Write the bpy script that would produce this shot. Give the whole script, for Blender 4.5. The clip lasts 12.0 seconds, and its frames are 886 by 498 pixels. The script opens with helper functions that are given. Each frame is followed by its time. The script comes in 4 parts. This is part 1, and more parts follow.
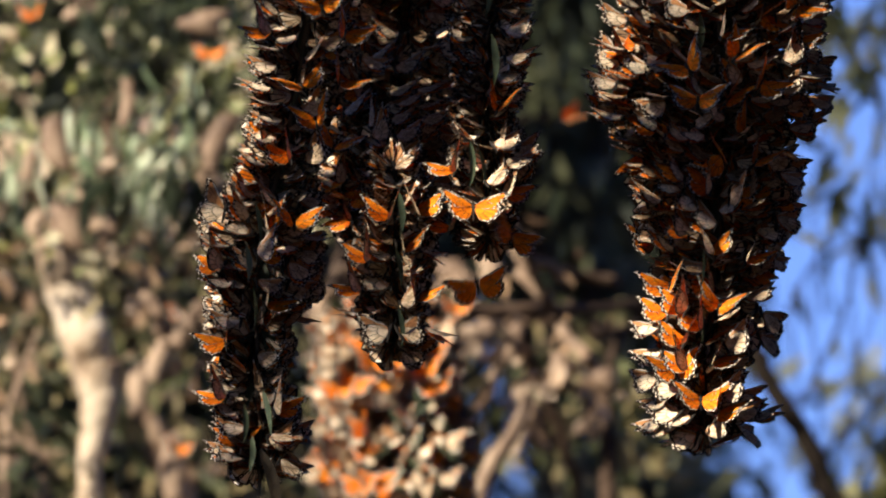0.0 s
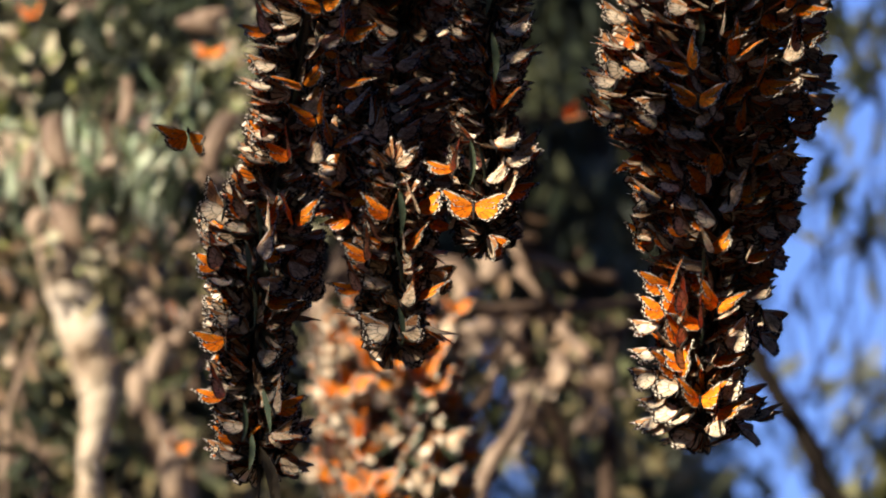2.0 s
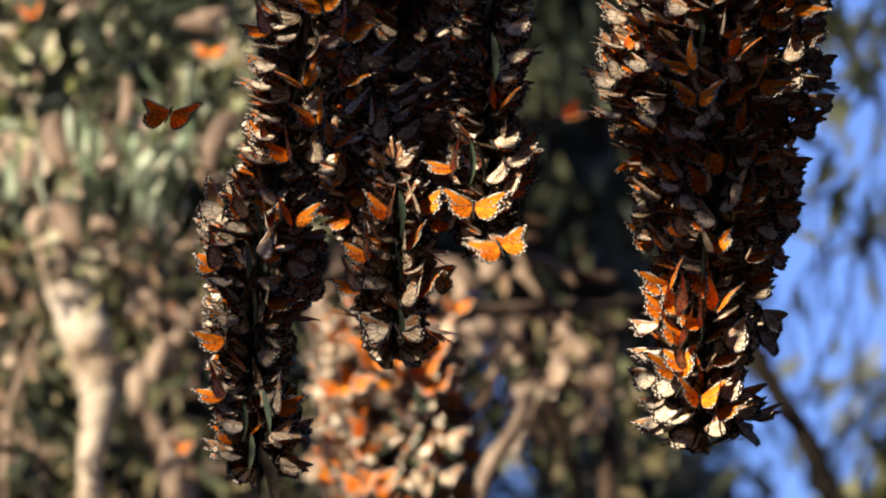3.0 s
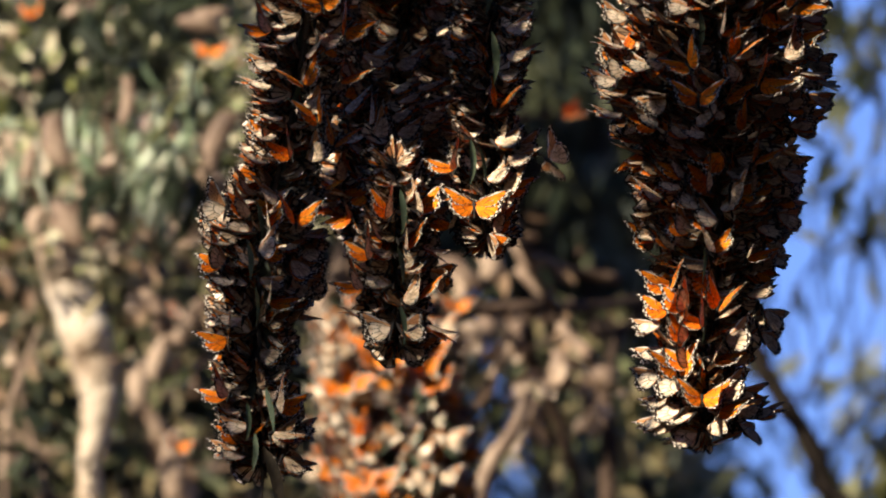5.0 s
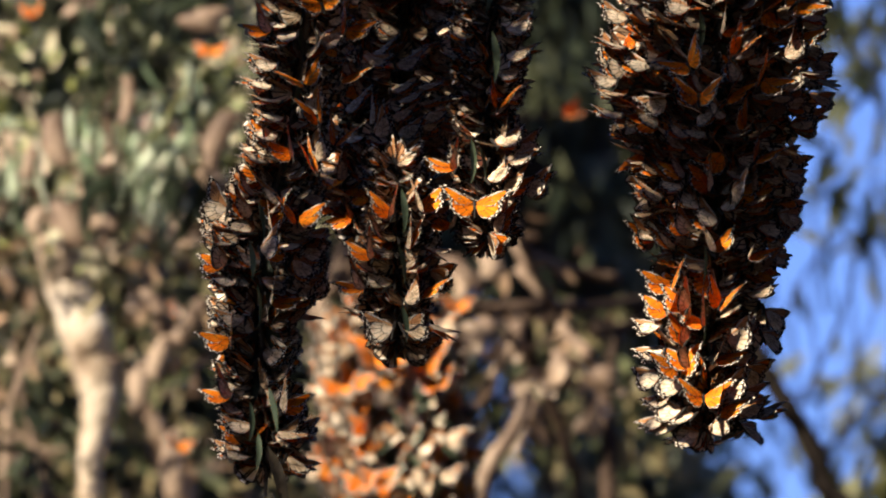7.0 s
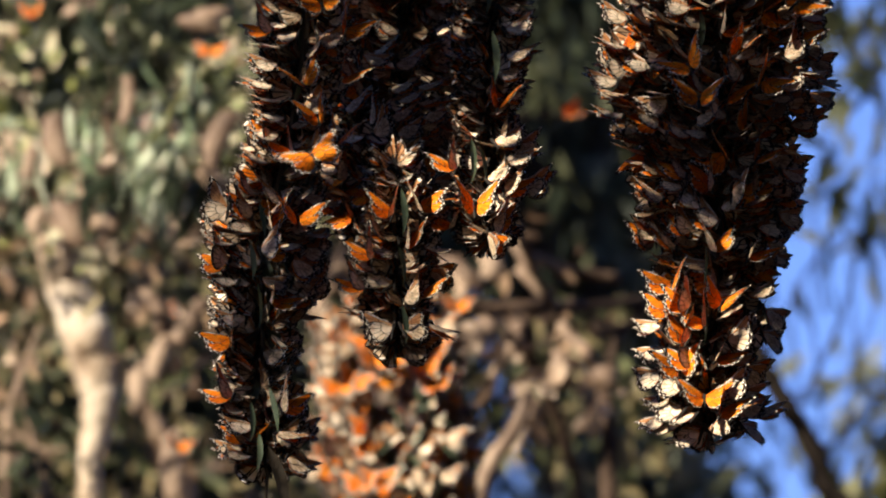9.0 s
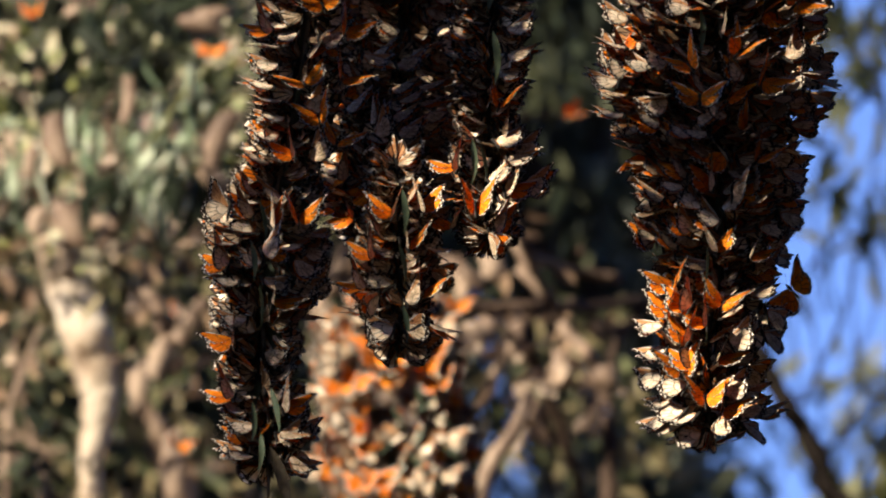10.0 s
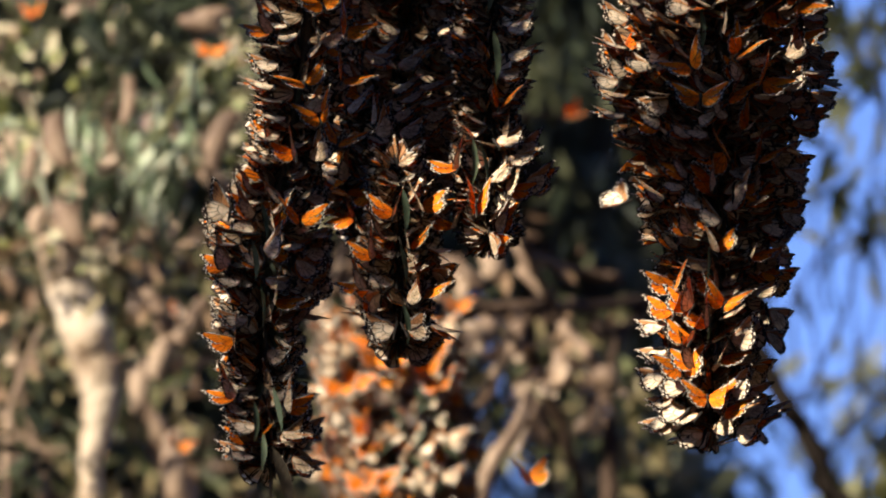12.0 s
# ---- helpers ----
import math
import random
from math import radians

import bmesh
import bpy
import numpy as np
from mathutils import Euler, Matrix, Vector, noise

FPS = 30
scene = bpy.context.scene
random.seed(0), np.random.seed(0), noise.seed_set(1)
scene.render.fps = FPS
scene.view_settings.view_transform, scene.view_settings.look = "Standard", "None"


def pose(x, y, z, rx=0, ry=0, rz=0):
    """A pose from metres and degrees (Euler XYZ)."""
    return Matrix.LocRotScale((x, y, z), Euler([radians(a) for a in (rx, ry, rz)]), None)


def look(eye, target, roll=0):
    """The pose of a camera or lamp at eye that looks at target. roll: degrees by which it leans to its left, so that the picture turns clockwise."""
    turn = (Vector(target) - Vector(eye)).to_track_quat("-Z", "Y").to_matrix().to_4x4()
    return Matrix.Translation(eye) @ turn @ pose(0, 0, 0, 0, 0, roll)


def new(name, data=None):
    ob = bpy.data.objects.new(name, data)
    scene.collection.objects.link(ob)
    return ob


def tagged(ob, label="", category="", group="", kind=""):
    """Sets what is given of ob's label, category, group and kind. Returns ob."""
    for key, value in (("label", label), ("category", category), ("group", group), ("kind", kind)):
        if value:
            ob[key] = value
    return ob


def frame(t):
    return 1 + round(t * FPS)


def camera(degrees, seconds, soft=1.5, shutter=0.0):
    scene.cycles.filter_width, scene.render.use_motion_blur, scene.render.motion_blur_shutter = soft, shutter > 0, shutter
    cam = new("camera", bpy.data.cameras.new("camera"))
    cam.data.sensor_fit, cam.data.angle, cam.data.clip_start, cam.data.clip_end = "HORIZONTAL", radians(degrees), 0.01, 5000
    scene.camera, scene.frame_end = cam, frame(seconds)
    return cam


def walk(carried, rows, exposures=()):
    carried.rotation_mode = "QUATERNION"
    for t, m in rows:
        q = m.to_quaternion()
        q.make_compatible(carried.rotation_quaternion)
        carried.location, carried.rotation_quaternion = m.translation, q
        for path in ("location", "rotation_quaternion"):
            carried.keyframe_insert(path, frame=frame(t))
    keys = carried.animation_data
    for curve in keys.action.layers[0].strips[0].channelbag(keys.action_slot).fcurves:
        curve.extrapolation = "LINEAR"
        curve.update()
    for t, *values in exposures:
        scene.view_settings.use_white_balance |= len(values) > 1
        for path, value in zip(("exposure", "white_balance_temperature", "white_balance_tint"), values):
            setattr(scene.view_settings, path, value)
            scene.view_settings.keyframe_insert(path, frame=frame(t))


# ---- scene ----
TILT = 12.0            # the lens looks this far up into the trees
EYE = Vector((0.0, 0.0, 1.6))
LENS = 6.87            # a 300 mm lens at f/5.6
HALF = math.tan(radians(LENS / 2))
SPAN = 784.0           # half the view, in the units of at()
cam = camera(LENS, 12.0, soft=2.1, shutter=0.3)
cam.data.dof.use_dof = True
cam.data.dof.focus_distance = 10.2
cam.data.dof.aperture_fstop = 6.6
cam.data.dof.aperture_blades = 7


def aim(turn, tilt):
    return pose(*EYE, 90 + TILT + tilt, 0, turn)


walk(cam, [(0.0, aim(0, 0)), (1.5, aim(0.0, -0.010)), (3.0, aim(0.0, -0.012)), (5.5, aim(0.003, -0.020)),
           (9.0, aim(0.005, -0.022)), (10.5, aim(0.012, -0.022)), (12.0, aim(0.013, -0.022))])


def at(u, v, y):
    """The place on the upright plane y metres off, on the sight line u to the right and v down (the view is 1568 x 882 units)."""
    a, b = (u - 784) / SPAN * HALF, (441 - v) / SPAN * HALF
    ct, st = math.cos(radians(TILT)), math.sin(radians(TILT))
    way = Vector((a, ct - b * st, st + b * ct))
    return EYE + way * (y / way.y)


UNIT = (at(785, 441, 10) - at(784, 441, 10)).x      # one unit in metres at 10 m

# ---- light ----
SUN_WAY = Vector((-0.65, -0.53, 0.55)).normalized()   # towards the sun: behind the lens, to its left
world = bpy.data.worlds.new("sky")
scene.world = world
world.use_nodes = True
wn = world.node_tree.nodes
sky = wn.new("ShaderNodeTexSky")
sky.sky_type, sky.sun_disc = "NISHITA", False
sky.sun_elevation = math.asin(SUN_WAY.z)
sky.sun_rotation = math.atan2(SUN_WAY.x, SUN_WAY.y)
sky.air_density, sky.dust_density, sky.ozone_density = 1.0, 0.0, 9.0
tint = wn.new("ShaderNodeMix")
tint.data_type, tint.blend_type = "RGBA", "MULTIPLY"
tint.inputs["Factor"].default_value = 1.0
tint.inputs["B"].default_value = (1.12, 0.95, 1.20, 1.0)       # a clear winter sky, a little violet
world.node_tree.links.new(sky.outputs[0], tint.inputs["A"])
world.node_tree.links.new(tint.outputs["Result"], wn["Background"].inputs[0])
wn["Background"].inputs[1].default_value = 0.060
sun_data = bpy.data.lights.new("sun", "SUN")
sun_data.energy, sun_data.angle, sun_data.color = 5.0, radians(0.53), (1.0, 0.87, 0.70)
sun = new("sun", sun_data)
sun.matrix_world = look((-6, -6, 14), Vector((-6, -6, 14)) - SUN_WAY)
scene.view_settings.exposure = 1.45


# ---- materials ----
def shader(name, colours, rough=0.6, scale=40.0, detail=5.0, clear=0.0, bump=0.0, island=0.0, spec=0.4, per_thing=0.0, passing=(1.0, 1.0, 1.0)):
    """A mottled surface between the colours given; clear: the share of light that passes through a thin sheet."""
    m = bpy.data.materials.new(name)
    m.use_nodes = True
    nt = m.node_tree
    n, ln = nt.nodes, nt.links.new
    bsdf = n["Principled BSDF"]
    bsdf.inputs["Roughness"].default_value = rough
    bsdf.inputs["Specular IOR Level"].default_value = spec
    co = n.new("ShaderNodeTexCoord")
    big, fine = n.new("ShaderNodeTexNoise"), n.new("ShaderNodeTexNoise")
    big.inputs["Scale"].default_value, fine.inputs["Scale"].default_value = scale, scale * 7
    big.inputs["Detail"].default_value = fine.inputs["Detail"].default_value = detail
    ln(co.outputs["Object"], big.inputs["Vector"])
    ln(co.outputs["Object"], fine.inputs["Vector"])
    mixed = n.new("ShaderNodeMath")
    mixed.operation = "MULTIPLY_ADD"
    ln(fine.outputs["Fac"], mixed.inputs[0])
    mixed.inputs[1].default_value = 0.35
    ln(big.outputs["Fac"], mixed.inputs[2])
    fac = mixed.outputs[0]
    less = 0.17
    if island or per_thing:
        src = n.new("ShaderNodeNewGeometry").outputs["Random Per Island"] if island else n.new("ShaderNodeObjectInfo").outputs["Random"]
        add = n.new("ShaderNodeMath")
        add.operation = "MULTIPLY_ADD"
        ln(src, add.inputs[0])
        add.inputs[1].default_value = island or per_thing
        ln(fac, add.inputs[2])
        fac = add.outputs[0]
        less += (island or per_thing) / 2
    sub = n.new("ShaderNodeMath")
    sub.operation = "SUBTRACT"
    ln(fac, sub.inputs[0])
    sub.inputs[1].default_value = less
    ramp = n.new("ShaderNodeValToRGB")
    el = ramp.color_ramp.elements
    while len(el) < len(colours):
        el.new(0.5)
    for i, c in enumerate(colours):
        el[i].position = 0.28 + 0.44 * i / max(1, len(colours) - 1)
        el[i].color = (*c, 1)
    ln(sub.outputs[0], ramp.inputs[0])
    ln(ramp.outputs[0], bsdf.inputs["Base Color"])
    if bump:
        b = n.new("ShaderNodeBump")
        b.inputs["Strength"].default_value, b.inputs["Distance"].default_value = bump, 0.2 / scale
        ln(fine.outputs["Fac"], b.inputs["Height"])
        ln(b.outputs[0], bsdf.inputs["Normal"])
    if clear:
        tr, mx = n.new("ShaderNodeBsdfTranslucent"), n.new("ShaderNodeMixShader")
        filt = n.new("ShaderNodeMix")
        filt.data_type, filt.blend_type = "RGBA", "MULTIPLY"
        filt.inputs["Factor"].default_value = 1.0
        filt.inputs["B"].default_value = (*passing, 1.0)
        ln(ramp.outputs[0], filt.inputs["A"])
        ln(filt.outputs["Result"], tr.inputs["Color"])
        mx.inputs[0].default_value = clear
        ln(bsdf.outputs[0], mx.inputs[1])
        ln(tr.outputs[0], mx.inputs[2])
        ln(mx.outputs[0], n["Material Output"].inputs["Surface"])
    return m


M_BLACK = shader("wing_black", [(0.010, 0.007, 0.006), (0.028, 0.017, 0.012)], rough=0.7, scale=120, spec=0.12)
M_ORANGE = shader("wing_orange", [(0.55, 0.095, 0.005), (0.80, 0.21, 0.009), (0.89, 0.33, 0.016)], rough=0.6, scale=60, clear=0.38, passing=(1.0, 0.55, 0.4), island=0.35, spec=0.06)
M_AMBER = shader("wing_amber", [(0.44, 0.19, 0.07), (0.62, 0.35, 0.16)], rough=0.6, scale=60, clear=0.38, passing=(1.0, 0.6, 0.4), island=0.3, spec=0.08)
M_BUFF = shader("wing_buff", [(0.25, 0.165, 0.10), (0.60, 0.46, 0.30), (0.90, 0.80, 0.61)], rough=0.6, scale=70, clear=0.26, passing=(1.0, 0.62, 0.4), island=0.7, spec=0.1)
M_DOT = shader("wing_white", [(0.48, 0.43, 0.35), (0.68, 0.62, 0.52)], rough=0.5, scale=200)
M_BODY = shader("body_black", [(0.012, 0.010, 0.009), (0.035, 0.028, 0.024)], rough=0.8, scale=300, bump=0.4, spec=0.2)
WING_MATS = [M_BLACK, M_ORANGE, M_AMBER, M_BUFF, M_DOT, M_BODY]
M_LEAF = shader("gum_leaf", [(0.035, 0.065, 0.030), (0.075, 0.12, 0.055), (0.16, 0.20, 0.11)], rough=0.42, scale=14, clear=0.2, island=0.5)
# sunlight is put into this leaf colour, up to cream
M_LEAF_PALE = shader("sun_toned_gum_leaf", [(0.008, 0.012, 0.005), (0.05, 0.06, 0.014), (0.26, 0.27, 0.06), (0.36, 0.40, 0.20), (0.64, 0.58, 0.38)], spec=0.2, rough=0.55, scale=9, clear=0.25, island=1.0)
M_LEAF_MINT = shader("blue_green_young_leaf", [(0.13, 0.18, 0.10), (0.32, 0.38, 0.25), (0.52, 0.56, 0.42)], spec=0.2, rough=0.55, scale=12, clear=0.25, island=0.7)
M_LEAF_TAN = shader("tan_dead_leaf", [(0.08, 0.05, 0.03), (0.28, 0.19, 0.125), (0.52, 0.40, 0.29)], rough=0.65, scale=12, clear=0.15, island=0.8)
M_LEAF_DRY = shader("dry_gum_leaf", [(0.025, 0.014, 0.009), (0.10, 0.058, 0.032), (0.32, 0.21, 0.125)], rough=0.6, scale=9, clear=0.15, island=0.7)
# also colours the pale gum's dark leaves, where it stands in for shade
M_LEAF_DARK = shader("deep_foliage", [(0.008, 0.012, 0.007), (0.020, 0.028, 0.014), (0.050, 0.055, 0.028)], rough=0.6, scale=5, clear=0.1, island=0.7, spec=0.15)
M_LEAF_OLIVE = shader("olive_foliage", [(0.035, 0.04, 0.012), (0.09, 0.095, 0.03), (0.15, 0.15, 0.055)], rough=0.5, scale=5, clear=0.2, island=0.7)
M_STEM = shader("green_brown_twig", [(0.03, 0.022, 0.014), (0.07, 0.055, 0.034), (0.12, 0.09, 0.058)], rough=0.6, scale=30, bump=0.3)
M_BARK = shader("brown_bark", [(0.022, 0.014, 0.010), (0.055, 0.036, 0.025), (0.12, 0.08, 0.055)], spec=0.15, rough=0.85, scale=6, bump=0.6)
M_BARK_PALE = shader("pale_peeling_bark", [(0.13, 0.085, 0.05), (0.34, 0.26, 0.18), (0.50, 0.42, 0.32), (0.58, 0.51, 0.41)], rough=0.75, scale=6.0, bump=0.4)
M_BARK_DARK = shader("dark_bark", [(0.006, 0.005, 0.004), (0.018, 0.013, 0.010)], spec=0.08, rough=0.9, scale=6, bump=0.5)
M_GROUND = shader("leaf_litter", [(0.06, 0.040, 0.022), (0.15, 0.10, 0.055), (0.24, 0.17, 0.10)], rough=0.95, scale=2.0, bump=0.6)
M_BARK_TAN = shader("tan_bark_strip", [(0.08, 0.05, 0.033), (0.18, 0.12, 0.08), (0.32, 0.235, 0.165)], rough=0.7, scale=12, bump=0.3, per_thing=0.3)
M_LEAF_NEAR = shader("grey_green_leaf", [(0.03, 0.04, 0.024), (0.06, 0.085, 0.05), (0.12, 0.15, 0.09)], rough=0.4, scale=25, clear=0.2, per_thing=0.3)
M_LEAF_MID = shader("mid_green_leaf", [(0.03, 0.035, 0.014), (0.08, 0.09, 0.04), (0.22, 0.18, 0.09)], rough=0.5, scale=9, clear=0.2, island=0.8, spec=0.2)


# ---- mesh helpers ----
def mesh_of(name, verts, faces, mats, slots=None, smooth=True):
    me = bpy.data.meshes.new(name)
    me.from_pydata([tuple(v) for v in verts], [], faces)
    for m in mats:
        me.materials.append(m)
    if slots is not None:
        me.polygons.foreach_set("material_index", slots)
    me.polygons.foreach_set("use_smooth", [smooth] * len(me.polygons))
    me.update()
    return me


def part(name, data, parent, label="", m=None):
    ob = new(name, data)
    ob.parent = parent
    if m is not None:
        ob.matrix_basis = m
    return tagged(ob, label) if label else ob


def tube(points, radii, sides=8, wobble=0.0, rng=None):
    """Verts and faces of a tapered limb through the points."""
    verts, faces = [], []
    pts = [Vector(p) for p in points]
    for i, p in enumerate(pts):
        way = (pts[min(i + 1, len(pts) - 1)] - pts[max(i - 1, 0)]).normalized()
        side = way.cross(Vector((0.31, 0.9, 0.17))).normalized()
        up = way.cross(side)
        for k in range(sides):
            a = 2 * math.pi * k / sides
            r = radii[i] * (1 + (rng.uniform(-wobble, wobble) if rng else 0))
            verts.append(p + side * (r * math.cos(a)) + up * (r * math.sin(a)))
    for i in range(len(pts) - 1):
        for k in range(sides):
            b, c = i * sides + k, i * sides + (k + 1) % sides
            faces.append((b, c, c + sides, b + sides))
    faces.append(tuple(range(sides - 1, -1, -1)))
    faces.append(tuple(range(len(verts) - sides, len(verts))))
    return verts, faces


def bend(points, steps, rng=None, shake=0.0):
    """A smooth line through the points (Catmull-Rom), a little shaken."""
    p = [Vector(q) for q in points]
    p = [p[0] * 2 - p[1]] + p + [p[-1] * 2 - p[-2]]
    out = []
    for i in range(1, len(p) - 2):
        for s in range(steps):
            t = s / steps
            a, b, c, d = p[i - 1], p[i], p[i + 1], p[i + 2]
            q = 0.5 * (2 * b + (c - a) * t + (2 * a - 5 * b + 4 * c - d) * t * t + (3 * b - a - 3 * c + d) * t ** 3)
            if rng:
                q = q + Vector((rng.uniform(-1, 1), rng.uniform(-1, 1), rng.uniform(-1, 1))) * shake
            out.append(q)
    out.append(p[-2])
    return out


def leaf_shape(length, width, curl=0.25, rows=5):
    """A hanging lance-shaped leaf with a folded midrib, from its stalk at the origin down -z."""
    verts, faces = [], []
    for i in range(rows + 1):
        t = i / rows
        w = width * 0.5 * max(0.04, math.sin(math.pi * t ** 0.8)) ** 0.8
        y = curl * length * t * t
        x = 0.12 * length * math.sin(2.2 * t)
        verts += [(x - w, y - 0.25 * w, -length * t), (x, y + 0.1 * w, -length * t), (x + w, y - 0.25 * w, -length * t)]
    for i in range(rows):
        a = i * 3
        faces += [(a, a + 1, a + 4, a + 3), (a + 1, a + 2, a + 5, a + 4)]
    return verts, faces


def leaf_cloud(name, spots, length, width, mat, rng, parent=None, droop=0.6):
    """One mesh of many leaves: at each spot (place, radius, count) they hang in an uneven tuft."""
    proto_v, proto_f = leaf_shape(1.0, width / length, 0.2, 3)
    pv = np.array(proto_v)
    allv, allf, base = [], [], 0
    for place, radius, count in spots:
        for _ in range(count):
            d = Vector((rng.gauss(0, 1), rng.gauss(0, 1), rng.gauss(0, 0.9)))
            p = Vector(place) + d * (radius * 0.5)
            e = Euler((rng.gauss(0, droop), rng.gauss(0, droop), rng.uniform(0, 6.28)))
            r = np.array(e.to_matrix()) * (length * rng.uniform(0.6, 1.25))
            allv.append(pv @ r.T + np.array(p))
            allf += [tuple(base + k for k in f) for f in proto_f]
            base += len(pv)
    me = mesh_of(name, np.concatenate(allv), allf, [mat])
    ob = new(name, me)
    ob.parent = parent
    return ob


# ---- butterflies ----
FORE = ((-30, 10), (-24, 18), (-16, 28), (-4, 33.5), (8, 38.5), (16, 44.5), (22, 51), (26, 50), (31, 38), (37, 20), (46, 8))
HIND = ((-82, 6), (-77, 17), (-69, 28), (-57, 34), (-41, 36.5), (-25, 37.5), (-11, 36), (2, 32), (14, 21), (31, 6))


def wing_arrays(outline, cells, fine, hind, side, seed):
    """A scalloped wing as two thin skins: black veins and margin, coloured cells, white dots in the margin.
    Millimetres become metres; side is 1 for the right wing and -1 for the left."""
    rng = random.Random(seed)
    t0, t1 = outline[0][0], outline[-1][0]
    th = [o[0] for o in outline]
    rr = [o[1] for o in outline]
    split = (0.0, 0.062, 0.52, 0.938) if fine else (0.0, 0.12, 0.88)
    rings = ((), (0.03, 0.42, 0.445, 0.83, 0.87, 0.93, 1.0), (0.03, 0.41, 0.435, 0.815, 0.835, 0.89, 0.915, 0.972, 1.0))[fine] if fine else (0.03, 0.43, 0.83, 0.92, 1.0)
    cols = []
    for c in range(cells):
        cols += [(c + s) / cells for s in split]
    cols.append(1.0)
    grid = []
    for j, f in enumerate(cols):
        a = t0 + (t1 - t0) * f
        r = float(np.interp(a, th, rr))
        phase = (f * cells) % 1.0
        row = []
        for q in rings:
            s = r * q * (1 - 0.035 * (math.cos(2 * math.pi * phase) * 0.5 + 0.5) * (q > 0.97))
            x, y = s * math.cos(radians(a)), s * math.sin(radians(a))
            z = 1.6 * math.sin(math.pi * min(1, s / 45)) + 0.25 * math.cos(2 * math.pi * phase) * q + (0.0012 * (y + 5) ** 2 if hind else 0)
            row.append((x * side, y, z))
        grid.append(row)
    verts, faces, slots = [], [], []
    nr, nc, ns = len(rings), len(cols), len(split)

    def kind(j, i, under):
        c, s = divmod(j, ns)
        vein = s in (0, ns - 1)
        f = (c + 0.5) / cells
        colour = (3 if hind or f > 0.72 else 2) if under else 1
        edge = c == 0 or c == cells - 1
        if fine:
            if i >= 4:
                row = {1: (4,), 2: (4, 6)}[fine]
                return 4 if i in row and s == (1 if i == row[0] else 2) and rng.random() < 0.95 else 0
            if i == 0:
                inner = 0.2 < f < 0.75
                return 0 if (vein and not inner) or (edge and not hind) else colour
            if i in (1, 3) and not (i == 3 and under and hind):
                return 0 if i == 1 else (colour if hind or f < 0.6 else 0)
            if i == 3:
                return 0
            if vein:
                return 0
            if not hind and f > 0.62:
                return (4 if s == 1 else 0) if f > 0.8 else colour
            return colour
        if i >= 2:
            return (4 if not vein and i == 2 and c % 2 else 0)
        return 0 if vein else colour

    for under in (False, True):
        b = len(verts)
        off = -0.12 if under else 0.12
        for row in grid:
            verts += [(x * 0.001, y * 0.001, (z + off) * 0.001) for x, y, z in row]
        for j in range(nc - 1):
            for i in range(nr - 1):
                q = (b + j * nr + i, b + j * nr + i + 1, b + (j + 1) * nr + i + 1, b + (j + 1) * nr + i)
                if under != (side < 0):
                    q = q[::-1]
                faces.append(q)
                slots.append(kind(j, i, under))
    n = nc * nr
    for j in range(nc - 1):
        a, c = j * nr + nr - 1, (j + 1) * nr + nr - 1
        faces.append((a, n + a, n + c, c) if side > 0 else (c, n + c, n + a, a))
        slots.append(0)
    return np.array(verts), faces, slots


def body_arrays(fine):
    """Head, thorax and tapering abdomen along y, with two clubbed feelers."""
    prof = ((13.5, 0.3), (13.0, 1.3), (11.8, 1.7), (10.6, 1.2), (9.6, 1.9), (7.0, 2.7), (3.5, 2.6), (1.0, 1.7), (-2, 1.9), (-7, 1.9), (-12, 1.6), (-16, 1.0), (-17.5, 0.3))
    if fine < 2:
        prof = prof[1::2]
    k = 8 if fine == 2 else 5
    verts, faces = [], []
    for y, r in prof:
        for s in range(k):
            a = 2 * math.pi * s / k
            verts.append((r * math.cos(a) * 0.001, y * 0.001, (r * math.sin(a) - 1.0 - (0.03 * max(0, -y))) * 0.001))
    for i in range(len(prof) - 1):
        for s in range(k):
            b, c = i * k + s, i * k + (s + 1) % k
            faces.append((b, b + k, c + k, c))
    slots = [5] * len(faces)
    return np.array(verts), faces, slots


WINGS = {}
for fine in (2, 1, 0):
    for nm, outline, cells in (("forewing", FORE, 8 if fine == 2 else 7 if fine else 5), ("hindwing", HIND, 7 if fine else 5)):
        for side in (1, -1):
            WINGS[nm, side, fine] = wing_arrays(outline, cells, fine, nm == "hindwing", side, 7)
    WINGS["body", 1, fine] = body_arrays(fine)
MESH = {}
for (nm, side, fine), (v, f, s) in WINGS.items():
    if fine == 2:
        MESH[nm, side] = mesh_of(nm, v, f, WING_MATS, s)


for sx in (1, -1):
    tv, tf = tube([Vector((sx * 0.0006, 0.0128, 0.0)), Vector((sx * 0.004, 0.019, 0.002)), Vector((sx * 0.0075, 0.0245, 0.003)), Vector((sx * 0.0085, 0.0265, 0.003))], (0.0003, 0.0003, 0.0003, 0.0006), 5)
    MESH["antenna", sx] = mesh_of("antenna", tv, tf, [M_BODY])


def wing_pose(nm, side, lift, sweep):
    """A wing on its hinge: lift 0 is spread flat, 90 is shut over the back; sweep draws the forewing back."""
    y = 0.006 if nm == "forewing" else 0.002
    back = (sweep if nm == "forewing" else sweep * 0.25)
    gap = 0.0007 if nm == "hindwing" else 0.0
    return Matrix.Translation((side * (0.0012 + gap), y, 0.0008)) @ Matrix.Rotation(radians(-side * lift), 4, "Y") @ Matrix.Rotation(radians(-side * back), 4, "Z")


PARTS = (("forewing", 1), ("forewing", -1), ("hindwing", 1), ("hindwing", -1))


